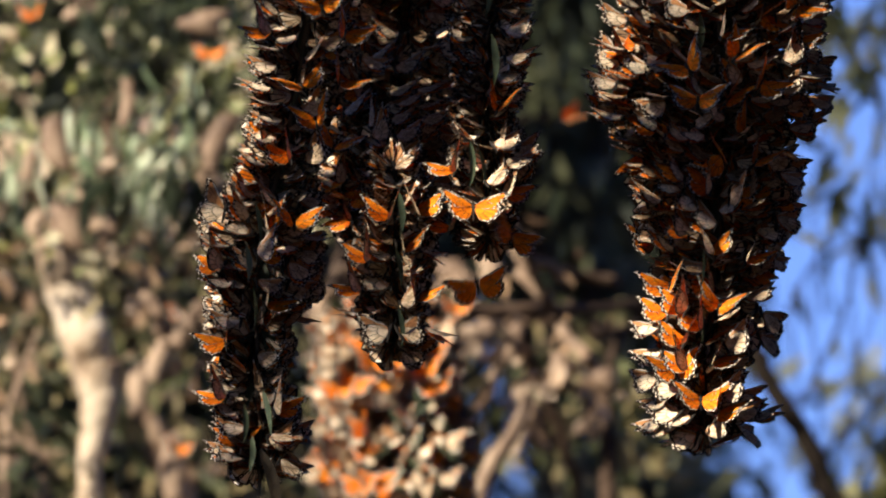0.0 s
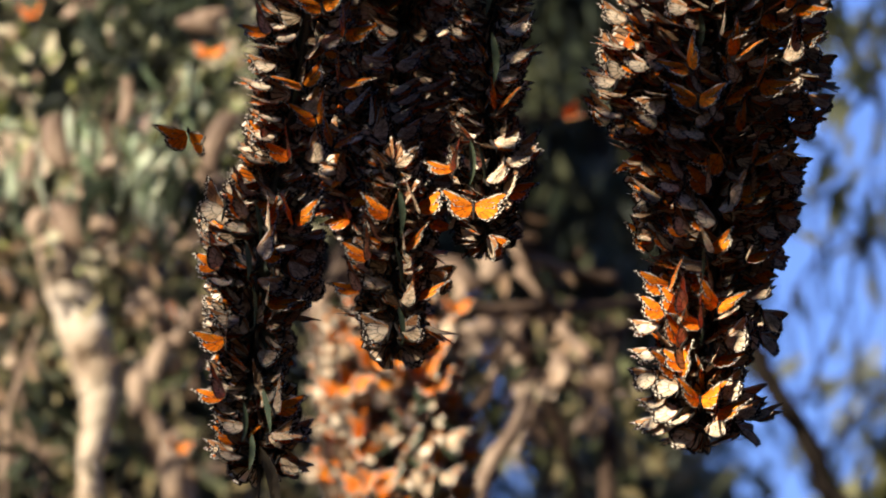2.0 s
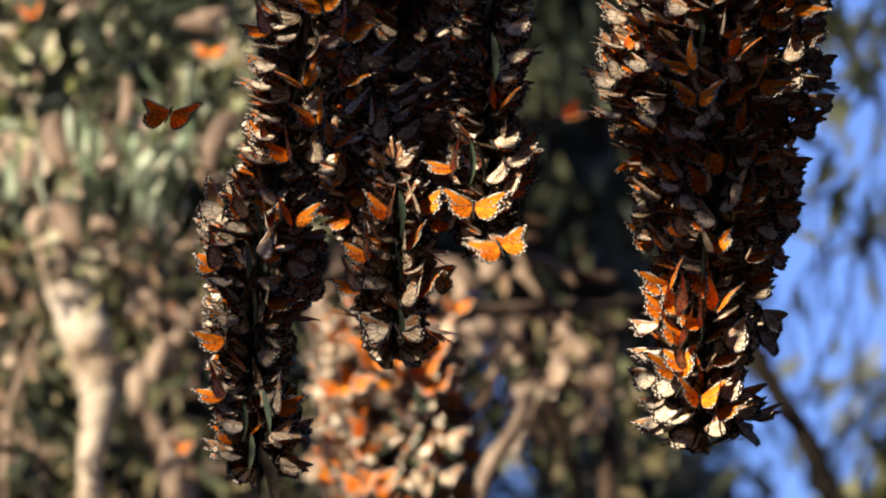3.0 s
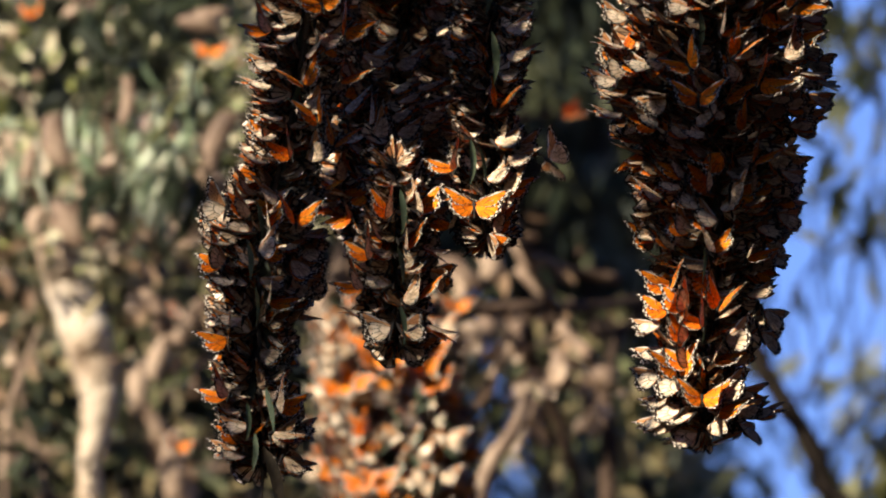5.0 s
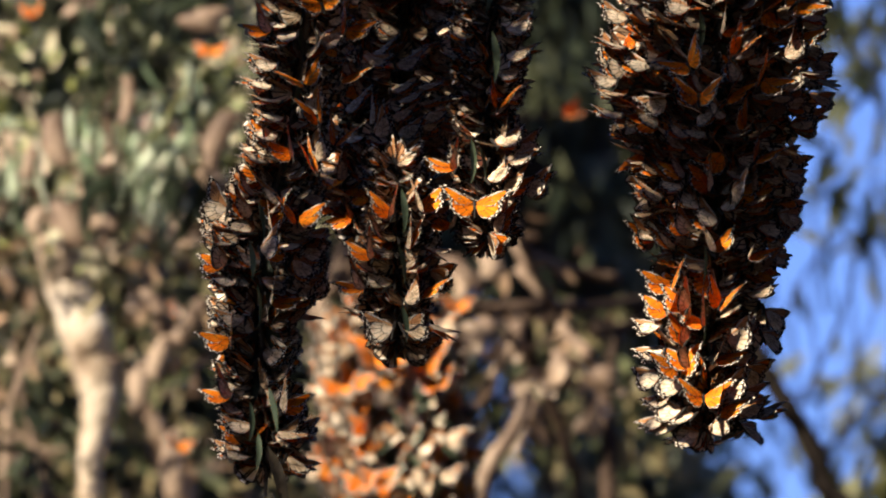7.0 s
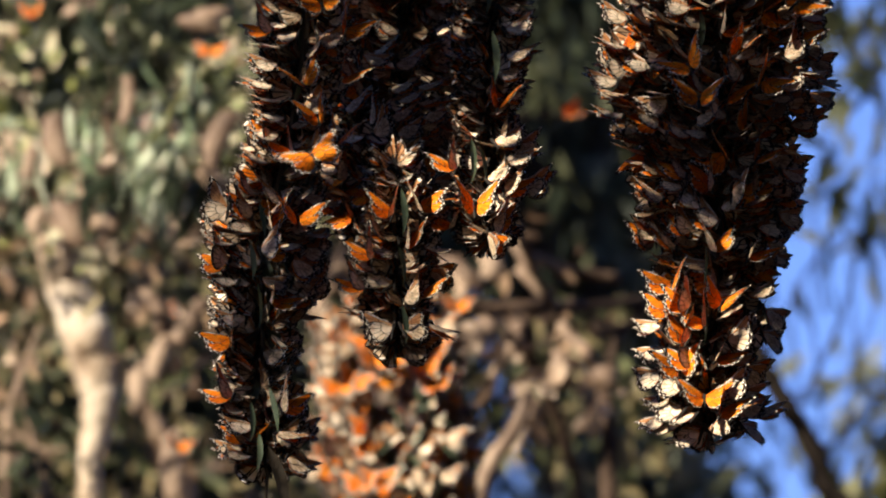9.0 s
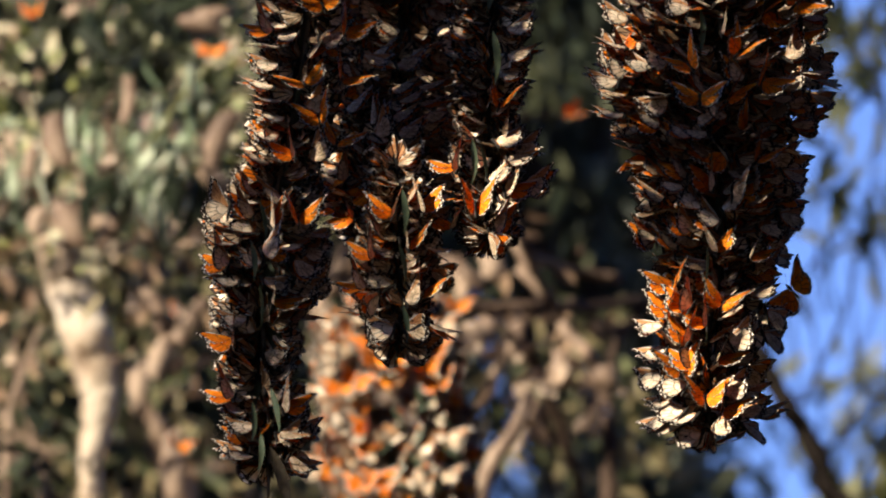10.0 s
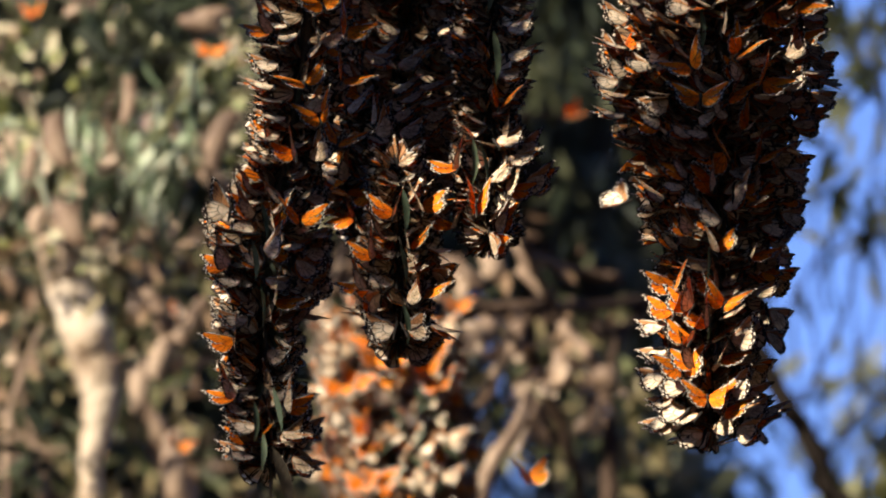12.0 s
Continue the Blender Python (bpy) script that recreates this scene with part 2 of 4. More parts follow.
def stance(place, head=0.0, face=0.0, nod=0.0, lean=0.0):
    """lean: degrees by which the head leans away from the lens; head: degrees clockwise from straight up; face: 0 turns the back of the insect to the lens, -90 to the left, 90 to the right."""
    base = Matrix(((1, 0, 0, 0), (0, 0, -1, 0), (0, 1, 0, 0), (0, 0, 0, 1)))
    return Matrix.Translation(place) @ Matrix.Rotation(radians(-lean), 4, "X") @ Matrix.Rotation(radians(head), 4, "Y") @ Matrix.Rotation(radians(face), 4, "Z") @ Matrix.Rotation(radians(nod), 4, "X") @ base


def butterfly(m, lift, sweep, size=1.0, label="", group="butterflies in the clusters"):
    ob = tagged(new("butterfly"), label, "butterfly", group)
    ob.empty_display_size = 0.02
    ob.matrix_basis = m @ Matrix.Diagonal((size, size, size, 1))
    body = part("body", MESH["body", 1], ob)
    part("antenna", MESH["antenna", 1], body)
    part("antenna", MESH["antenna", -1], body)
    lifts = lift if isinstance(lift, tuple) else (lift, lift)
    for nm, side in PARTS:
        part(nm, MESH[nm, side], ob, "", wing_pose(nm, side, lifts[0 if side > 0 else 1], sweep))
    return ob


def swarm_mesh(name, poses, label):
    """Many more butterflies, too crowded to count, in one mesh."""
    allv, allf, alls, base = [], [], [], 0
    for m, lift, sweep, fine in poses:
        for nm, side in (("body", 1),) + PARTS:
            v, f, s = WINGS[nm, side, fine]
            k = np.array(m if nm == "body" else m @ wing_pose(nm, side, lift, sweep))
            allv.append(v @ k[:3, :3].T + k[:3, 3])
            allf += [tuple(base + q for q in face) for face in f]
            alls += s
            base += len(v)
    ob = new(name, mesh_of(name, np.concatenate(allv), allf, WING_MATS, alls))
    return tagged(ob, label, "butterflies", kind="stuff")


class Strand:
    """A hanging column of butterflies on a leafy twig: rows of (v, left edge, right edge)."""

    def __init__(self, y, rows, deep=0.85):
        self.y, self.rows, self.deep = y, rows, deep
        self.vs = [r[0] for r in rows]

    def mid(self, v):
        lo = np.interp(v, self.vs, [r[1] for r in self.rows])
        hi = np.interp(v, self.vs, [r[2] for r in self.rows])
        return (lo + hi) / 2, (hi - lo) / 2


STRANDS = {
    "left": Strand(10.0, [(-230, 500, 640), (-80, 450, 640), (60, 440, 640), (150, 425, 620), (260, 415, 600), (330, 400, 580), (420, 340, 590), (500, 338, 585),
                          (560, 348, 555), (620, 355, 540), (680, 362, 520), (740, 362, 555), (800, 362, 560), (850, 410, 500)]),
    "middle": Strand(10.26, [(-230, 640, 860), (-80, 580, 880), (100, 580, 840), (250, 555, 815), (340, 540, 815), (400, 570, 800), (425, 600, 720)]),
    "tail": Strand(9.98, [(300, 650, 740), (360, 630, 780), (430, 618, 785), (500, 606, 785), (560, 610, 790), (625, 640, 755)]),
    "side": Strand(9.98, [(-230, 820, 920), (-80, 800, 955), (60, 785, 950), (150, 780, 945), (200, 790, 930), (260, 780, 960), (330, 785, 945), (400, 795, 915), (445, 840, 900)]),
    "right": Strand(10.0, [(-230, 1150, 1440), (-80, 1075, 1490), (0, 1075, 1485), (80, 1055, 1470), (160, 1048, 1480), (230, 1065, 1450), (300, 1100, 1425), (380, 1112, 1435),
                           (450, 1130, 1400), (510, 1142, 1375), (580, 1137, 1378), (640, 1142, 1345), (700, 1135, 1345), (745, 1150, 1355), (775, 1190, 1300), (790, 1215, 1270)]),
    "far": Strand(14.7, [(520, 620, 760), (590, 555, 810), (660, 545, 825), (740, 550, 845), (830, 550, 850), (920, 560, 840), (1000, 600, 800)]),
}

# ---- ground ----
def ground():
    rng = random.Random(3)
    n, half = 60, 400.0
    verts, faces = [], []
    for j in range(n + 1):
        for i in range(n + 1):
            x, y = ((i / n) * 2 - 1), ((j / n) * 2 - 1)
            x, y = half * x * abs(x), half * y * abs(y)
            verts.append((x, y, 0.25 * noise.noise((x * 0.07, y * 0.07, 0.0)) + rng.uniform(-0.02, 0.02)))
    for j in range(n):
        for i in range(n):
            a = j * (n + 1) + i
            faces.append((a, a + 1, a + n + 2, a + n + 1))
    tagged(new("ground", mesh_of("ground", verts, faces, [M_GROUND])), "brown leaf litter on the grove floor", "ground", kind="structure")


ground()

# ---- the butterflies that show singly ----
PERCHED = []      # (object, strand, lift, sweep, restless)
TAKEN = []


def perch(strand, u, v, head, face, lift, near=0.0, sweep=15.0, size=1.0, nod=0.0, restless=0.0, label="", lean=46.0):
    s = STRANDS[strand]
    mid, half = s.mid(v)
    if strand == "right" and v > 540 and face <= -55 and lift > 76:
        face -= 34                                                       # turned full to the sun
    if face >= 65 and lift > 76 and (strand in ("left", "tail") or strand == "right" and v < 480):
        face, sweep = face + 16 + 22 * abs(math.sin(v)), sweep - 18       # the flank away from the sun
    off = max(-1.0, min(1.0, (u - mid) / max(half, 1)))
    rad = max(0.015, half * UNIT * s.y / 10 * s.deep - 0.020)
    y = s.y - rad * math.sqrt(max(0.0, 1 - off * off)) - near
    if not label:
        label = "orange and black butterfly with its wings spread" if lift < 50 else "pale buff butterfly with its wings shut" if lift > 76 else "orange butterfly with its wings half open"
    ob = butterfly(stance(at(u, v, y), head, face, nod, lean + (16 if lift > 76 and lean > 40 else 0) + 12 * math.sin(u * 1.7 + v)), lift, sweep, size * 1.04, label)
    PERCHED.append((ob, strand, lift, sweep, restless))
    TAKEN.append((strand, u, v))
    return ob


# left column: shut wings stacked outwards, some open
perch("left", 405, 438, 15, -80, 86)
perch("left", 412, 503, 5, -82, 86)
perch("left", 455, 500, -8, 85, 86)
perch("left", 455, 450, -15, 70, 60)
perch("left", 395, 470, 20, -65, 55)
perch("left", 396, 376, 12, -80, 86, sweep=-26, lean=20)
perch("left", 470, 540, 0, 50, 50)
perch("left", 400, 607, 0, -40, 45)
perch("left", 425, 570, 5, -85, 85)
perch("left", 485, 725, -10, 50, 55)
perch("left", 400, 705, 10, -60, 60)
perch("left", 480, 770, 20, 80, 86)
perch("left", 495, 815, 10, 85, 84)
perch("left", 435, 760, 10, -85, 86)
perch("left", 430, 815, 25, -80, 86)
perch("left", 520, 395, -5, 15, 35, restless=25)
perch("left", 470, 295, 10, -70, 84)
perch("left", 545, 290, -40, 40, 84)
perch("left", 515, 278, 0, -40, 60)
perch("left", 490, 245, 5, -85, 86)
perch("left", 500, 215, 0, -80, 86)
perch("left", 495, 185, 5, -85, 84)
perch("left", 480, 158, 0, -80, 86)
perch("left", 490, 120, 10, -85, 85)
perch("left", 495, 90, 0, -80, 86)
perch("left", 535, 155, -20, -10, 30, restless=20)
perch("left", 600, 150, 5, 40, 45, restless=20)
perch("left", 590, 262, 10, 20, 40, restless=30)
perch("left", 560, 215, -10, -20, 50, restless=20)
perch("left", 610, 62, 10, 35, 45, restless=15)
perch("left", 570, 15, -10, -10, 30)
perch("left", 640, 105, 0, 75, 84)
perch("left", 480, 60, 10, -60, 62)
# dark middle
perch("middle", 690, 215, 0, 70, 85)
perch("middle", 655, 225, -10, 10, 86)
perch("middle", 740, 190, 10, 80, 84)
perch("middle", 735, 90, 10, 75, 84)
perch("middle", 690, 165, 0, 75, 84)
for u, v, head, face in ((652, 108, 5, 60), (700, 122, -10, 75), (738, 162, 0, 80), (704, 188, -15, 70), (746, 214, -5, 80), (664, 246, -30, 30), (702, 244, -12, 70), (640, 330, 20, 40), (610, 200, 0, 55), (770, 60, 10, 70)):
    perch("middle", u, v, head, face, 85, near=0.09, label="pale butterfly with shut wings deep in the shade")
# tail in the middle
perch("tail", 688, 588, 12, -84, 86, near=0.03, size=1.0, lean=38)
perch("tail", 706, 588, -22, 84, 85, near=0.03, size=0.95, lean=36)
perch("tail", 735, 375, -20, 30, 45, restless=20)
perch("tail", 640, 515, 10, -60, 60, restless=15)
perch("tail", 655, 560, 5, -85, 86)
perch("tail", 735, 530, 0, 30, 50, restless=30)
perch("tail", 715, 445, -5, 20, 62, restless=20)
perch("tail", 655, 460, 10, -40, 60)
perch("tail", 745, 445, -10, 75, 80)
perch("tail", 750, 580, 10, 80, 82)
perch("tail", 690, 385, 15, -25, 50, restless=20)
# side twig with the bright open one
BRIGHT = perch("side", 838, 372, 0, 5, 22, near=0.03, sweep=8, size=1.05, lean=34, label="bright orange butterfly basking with its wings spread")
perch("side", 875, 258, -20, 80, 86)
perch("side", 895, 287, 0, 82, 86)
perch("side", 862, 325, -15, 60, 84)
perch("side", 805, 305, 15, -40, 45, restless=15)
perch("side", 800, 408, 20, -30, 40)
perch("side", 860, 400, 10, 60, 84)
perch("side", 880, 195, 10, 15, 60)
perch("side", 895, 105, 0, 80, 84)
perch("side", 895, 60, -20, 75, 84)
perch("side", 890, 340, 0, 60, 60, restless=20)
# right column
perch("right", 1235, 180, 5, -5, 25, near=0.02, restless=20)
perch("right", 1218, 122, -20, -30, 40, restless=15)
perch("right", 1305, 100, 30, 20, 55, restless=25)
perch("right", 1345, 150, 20, 45, 50)
perch("right", 1275, 65, 0, 45, 55)
perch("right", 1265, 12, 0, 60, 86, size=1.1)
perch("right", 1400, 75, 10, 40, 55)
perch("right", 1405, 15, 30, 40, 45)
perch("right", 1410, 130, 20, 70, 84)
perch("right", 1440, 150, -20, 75, 86)
perch("right", 1430, 175, -10, 80, 86)
perch("right", 1390, 110, -30, 40, 84)
perch("right", 1380, 165, -25, 60, 86)
perch("right", 1105, 90, 10, -75, 86)
perch("right", 1110, 40, 20, -70, 86)
perch("right", 1130, 15, 20, -60, 86)
perch("right", 1150, 50, 10, -55, 80)
perch("right", 1090, 150, 10, -80, 86)
perch("right", 1100, 210, 10, -80, 86)
perch("right", 1315, 235, 25, 20, 66)
perch("right", 1335, 290, 15, 35, 60)
perch("right", 1375, 265, -20, 75, 86)
perch("right", 1380, 310, -10, 80, 86)
perch("right", 1255, 450, -20, 20, 55)
perch("right", 1320, 460, 10, 50, 64)
perch("right", 1185, 510, 10, -30, 40)
perch("right", 1184, 556, 18, -35, 42, near=0.01, restless=20)
perch("right", 1272, 545, 20, 5, 40, near=0.01, restless=20)
perch("right", 1212, 606, 22, -25, 48, near=0.02, restless=25, lean=36)
perch("right", 1196, 655, -8, -8, 34, near=0.02, restless=25, lean=34)
perch("right", 1240, 712, 0, 5, 30, near=0.02, restless=25, label="orange butterfly with spread wings in full sun")
perch("right", 1185, 705, 10, -80, 86)
perch("right", 1175, 740, 5, -85, 85)
perch("right", 1222, 742, 25, -65, 86, near=0.02)
perch("right", 1215, 775, 40, -75, 86, near=0.015, size=1.05)
perch("right", 1250, 770, -25, 60, 86, near=0.02)
perch("right", 1300, 735, -12, 80, 86)
perch("right", 1325, 738, 0, 82, 84)
perch("right", 1262, 790, 30, 70, 84)
perch("right", 1250, 610, 20, 60, 84)
perch("right", 1300, 600, -30, 60, 84)
perch("right", 1290, 650, -25, 65, 84)
perch("right", 1320, 530, -20, 75, 86)
perch("right", 1250, 660, 20, 50, 86)

for u, v, head, face, lift in ((1166, 668, 18, -82, 86), (1172, 622, 10, -78, 85), (1168, 580, 20, -70, 84), (1205, 690, 28, -62, 84), (1222, 650, 15, -55, 70), (1200, 735, 35, -70, 86), (1196, 760, 45, -80, 86),
                               (1232, 775, 15, -60, 85), (1272, 700, -20, 65, 85), (1262, 640, 15, 50, 62), (1284, 612, -25, 62, 84), (1245, 580, 10, -40, 58), (1268, 735, 10, 35, 60), (1215, 548, 25, -45, 60)):
    perch("right", u, v, head, face, lift, near=0.022, lean=40, label="pale butterfly with shut wings glowing in the sun" if lift > 76 else "")
perch("right", 1308, 762, -35, 145, 86, size=1.1, lean=10, label="dark butterfly hanging at the sunlit tip")
perch("right", 1345, 600, -20, 140, 86, lean=10, label="dark butterfly on the shaded flank")
perch("right", 1350, 560, -10, 135, 86, lean=10, label="dark butterfly on the shaded flank")
# the cluster farther off, in full sun
for u, v, head, face, lift in ((590, 640, 10, -70, 86), (690, 705, 5, -60, 86), (580, 760, 0, -70, 86), (600, 800, 20, -60, 85), (735, 745, -10, -50, 86), (650, 760, 10, -40, 60), (600, 690, 0, -10, 25), (625, 675, 20, 10, 30), (760, 620, 0, 30, 50),
                               (785, 690, -10, 60, 85), (670, 850, 0, 0, 20), (640, 860, 10, -20, 25), (650, 612, 0, -20, 30), (700, 640, -10, -35, 25), (758, 655, 10, -25, 30), (775, 682, 0, -30, 20), (565, 840, 10, -75, 86), (600, 870, 0, -60, 85), (730, 850, -15, 40, 84), (780, 850, 0, 65, 86), (790, 780, 0, 70, 85), (580, 600, 10, -60, 84),
                               (660, 640, 0, 10, 25), (780, 590, -20, 50, 84), (625, 735, 0, -55, 86)):
    perch("far", u, v, head, face, lift, near=0.03, lean=14, size=1.05)

# ---- the crowd around them ----
CORES = []


def fill(name, things, seed):
    s = STRANDS[name]
    rng = random.Random(seed)
    k = UNIT * s.y / 10
    found, rest = [], []
    v, end, row = s.vs[0], s.vs[-1], 0
    step = 31 if name != "far" else 30
    while v < end:
        mid, half = s.mid(v)
        rx = max(0.012, half * k - 0.040)
        ry = min(0.13, rx * s.deep)
        for layer, depth in ((0, 1.0), (1, 0.68), (2, 0.44), (3, 0.2)):
            count = max(5, int(2 * math.pi * rx * depth / (0.033 if not layer else 0.036)))
            for i in range(count):
                phi = (90 + 360 * (i + 0.5 * (row % 2)) / count + rng.gauss(0, 5) + 180) % 360 - 180
                a = radians(phi)
                inner = rng.uniform(0.86, 1.06) * depth
                vv = v + rng.uniform(-7, 7)
                c = at(mid, vv, s.y)
                p = c + Vector((rx * inner * math.sin(a), -ry * inner * math.cos(a), 0))
                face = phi
                if abs(phi) < 62:
                    face = math.copysign(rng.uniform(48, 92), phi + rng.gauss(0, 12))
                face += rng.gauss(0, 12)
                away = phi > (50 if name == "right" else 20) and name != "far"
                if away:
                    face = max(face, 60) + rng.uniform(12, 42)
                pick = rng.random()
                lift = rng.uniform(79, 87) if pick < 0.76 else rng.uniform(55, 76) if pick < 0.93 else rng.uniform(25, 50)
                if name == "far" and pick > 0.85:
                    lift, face = rng.uniform(10, 50), face * 0.6
                front = abs(phi) < 112
                m = stance(p, rng.gauss(5 * math.copysign(1, -phi), 14), face, rng.gauss(-4, 8), (rng.gauss(18, 12) if name == "far" else rng.gauss(46 if away else 62, 11) if lift > 76 else rng.gauss(42, 13)) if front else rng.gauss(0, 20))
                sweep = rng.uniform(-20, 4) if away else rng.uniform(-6, 18)
                if layer:
                    rest.append((m, lift, sweep, 0))
                    continue
                uu = 784 + (p.x / p.y) / (HALF / SPAN) * math.cos(radians(TILT))
                if front and any(t[0] == name and abs(t[1] - uu) < 20 and abs(t[2] - vv) < 15 for t in TAKEN):
                    continue
                found.append((front, rng.random(), m, lift, sweep, v))
        v += step
        row += 1
    pickable = sorted([f for f in found if f[0] and -40 < f[5] < 900], key=lambda f: f[1])[:things]
    chosen = {id(f) for f in pickable}
    for _, r, m, lift, sweep, _ in pickable:
        label = "dark-veined butterfly clinging with its wings shut" if lift > 76 else "orange butterfly with its wings half open" if lift > 50 else "orange and black butterfly with its wings spread"
        PERCHED.append((butterfly(m, lift, sweep, 0.98 + 0.12 * r, label), name, lift, sweep, 18.0 if r < 0.12 else 0.0))
    rest += [(f[2], f[3], f[4], int(f[0] and name != "far")) for f in found if id(f) not in chosen]
    CORES.append((swarm_mesh("butterfly_crowd", rest, "dense crowd of roosting orange and black butterflies"), name))


fill("left", 62, 11)
fill("middle", 22, 12)
fill("tail", 22, 13)
fill("side", 24, 14)
fill("right", 66, 15)
fill("far", 8, 16)


# ---- the twigs they hang on ----
LEAF_MESHES = []
for i in range(3):
    lv, lf = leaf_shape(0.09 + 0.015 * i, 0.014 + 0.002 * i, 0.04 + 0.05 * i, 7)
    LEAF_MESHES.append(mesh_of("leaf", lv, lf, [M_LEAF_NEAR]))
TWIGS = []


def twig(name, top, bottom, leaves, seed, back=0.0):
    s = STRANDS[name]
    rng = random.Random(seed)
    ob = tagged(new("hanging_twig"), "drooping gum twig with narrow grey-green leaves", "twig", "twigs under the limb")
    ob.location = at(s.mid(top)[0], top, s.y)
    o = Vector(ob.location)
    k = (bottom - top) / 7
    pts = bend([at(s.mid(top + k * i)[0] + rng.uniform(-6, 6), top + k * i, s.y - 0.01 + back * (1 if i < 5 else max(0, (7 - i) / 3))) - o for i in range(8)], 4, rng, 0.001)
    tv, tf = tube(pts, [0.006 - 0.004 * i / (len(pts) - 1) for i in range(len(pts))], 7)
    stem = part("stem", mesh_of("stem", tv, tf, [M_STEM]), ob)
    for i in range(leaves):
        p = pts[int((len(pts) - 1) * (0.25 + 0.66 * i / leaves))]
        m = Matrix.Translation(p) @ Euler((rng.gauss(0, 0.15), rng.gauss(0, 0.16), rng.uniform(0, 6.28))).to_matrix().to_4x4()
        part("leaf", LEAF_MESHES[i % 3], stem, "", m)
    TWIGS.append((ob, name))
    return ob


def spray(ob, u, v, y, lean, turn, which, size=0.6):
    """One leaf of the twig that shows between the butterflies."""
    m = Matrix.Translation(at(u, v, y) - Vector(ob.location)) @ Matrix.Rotation(radians(lean), 4, "Y") @ Matrix.Rotation(radians(turn), 4, "Z")
    part("leaf", LEAF_MESHES[which], ob.children[0], "", m @ Matrix.Scale(size, 4))


twig_left = twig("left", -260, 905, 12, 21)
twig("middle", -260, 420, 0, 22, 0.1)
twig_tail = twig("tail", -260, 640, 3, 23, 0.34)
twig_side = twig("side", -260, 440, 4, 24, 0.1)
twig_right = twig("right", -260, 785, 10, 25)
twig_far = twig("far", 300, 1000, 40, 26)
for u, v, lean, turn, which in ((436, 432, 3, 10, 0), (447, 505, -3, 60, 1), (432, 715, 6, 20, 0), (466, 690, -2, -30, 1), (446, 770, 10, 0, 0), (452, 360, -4, 40, 0)):
    spray(twig_left, u, v, 9.915, lean, turn, which)
for u, v, lean, turn, which in ((1244, 440, 4, 60, 0), (1244, 545, 3, 70, 0), (1238, 20, 6, 20, 1)):
    spray(twig_right, u, v, 9.90, lean, turn, which)
for u, v, lean, turn, which in ((832, 250, 4, 20, 1), (846, 260, -8, 50, 0), (870, 60, 2, 10, 2), (866, -60, 10, 0, 2)):
    spray(twig_side, u, v, 9.91, lean, turn, which)
for u, v, lean, turn, which in ((706, 340, 3, 10, 1), (700, 440, -5, 40, 0), (705, 545, 0, 20, 0)):
    spray(twig_tail, u, v, 9.915, lean, turn, which)
for i in range(11):
    spray(twig_far, 735 + 45 * math.sin(i * 2.3), 690 + 17 * i, 14.52 - 0.02 * (i % 3), 60 * math.sin(i * 1.7), 50 * math.sin(i * 3.1), i % 3, 0.5)
dv, df = leaf_shape(0.10, 0.018, 0.1, 7)
LEAF_MESHES.append(mesh_of("leaf", dv, df, [M_STEM]))
spray(twig_left, 462, 795, 9.95, -9, 20, 3, 1.0)
spray(twig_left, 470, 780, 9.97, -12, 70, 3, 0.9)


# ---- trees ----
def limb_mesh(points, r0, r1, mat, rng, steps=5, shake=0.01, sides=10, girth=None):
    pts = bend(points, steps, rng, shake)
    n = len(pts) - 1
    thick = [float(np.interp(i / n, np.linspace(0, 1, len(girth)), girth)) if girth else r0 + (r1 - r0) * (i / n) for i in range(n + 1)]
    tv, tf = tube(pts, thick, sides, 0.08, rng)
    return mesh_of("limb", tv, tf, [mat])


def tree(label, base, trunk, r0, r1, limbs, mat, name="gum_tree", limb_mat=None, girth=None):
    """A tree: its trunk from the ground through the points, and limbs (points, thick, thin)."""
    rng = random.Random(int(abs(base[0]) * 100) + 5)
    ob = tagged(new(name), label, "tree")
    ob.location = base
    o = Vector(base)
    me = limb_mesh([Vector((0, 0, -0.3))] + [Vector(p) - o for p in trunk], r0, r1, mat, rng, 6, r0 * 0.12, 14, girth)
    part("trunk", me, ob)
    for pts, a, b in limbs:
        part("limb", limb_mesh([Vector(p) - o for p in pts], a, b, limb_mat or mat, rng, 5, a * 0.25), ob)
    return ob


def crown(ob, spots, length, width, mat, seed, droop=0.6, name="crown"):
    o = Vector(ob.location)
    leaf_cloud(name, [(Vector(p) - o, r, n) for p, r, n in spots], length, width, mat, random.Random(seed), ob, droop)


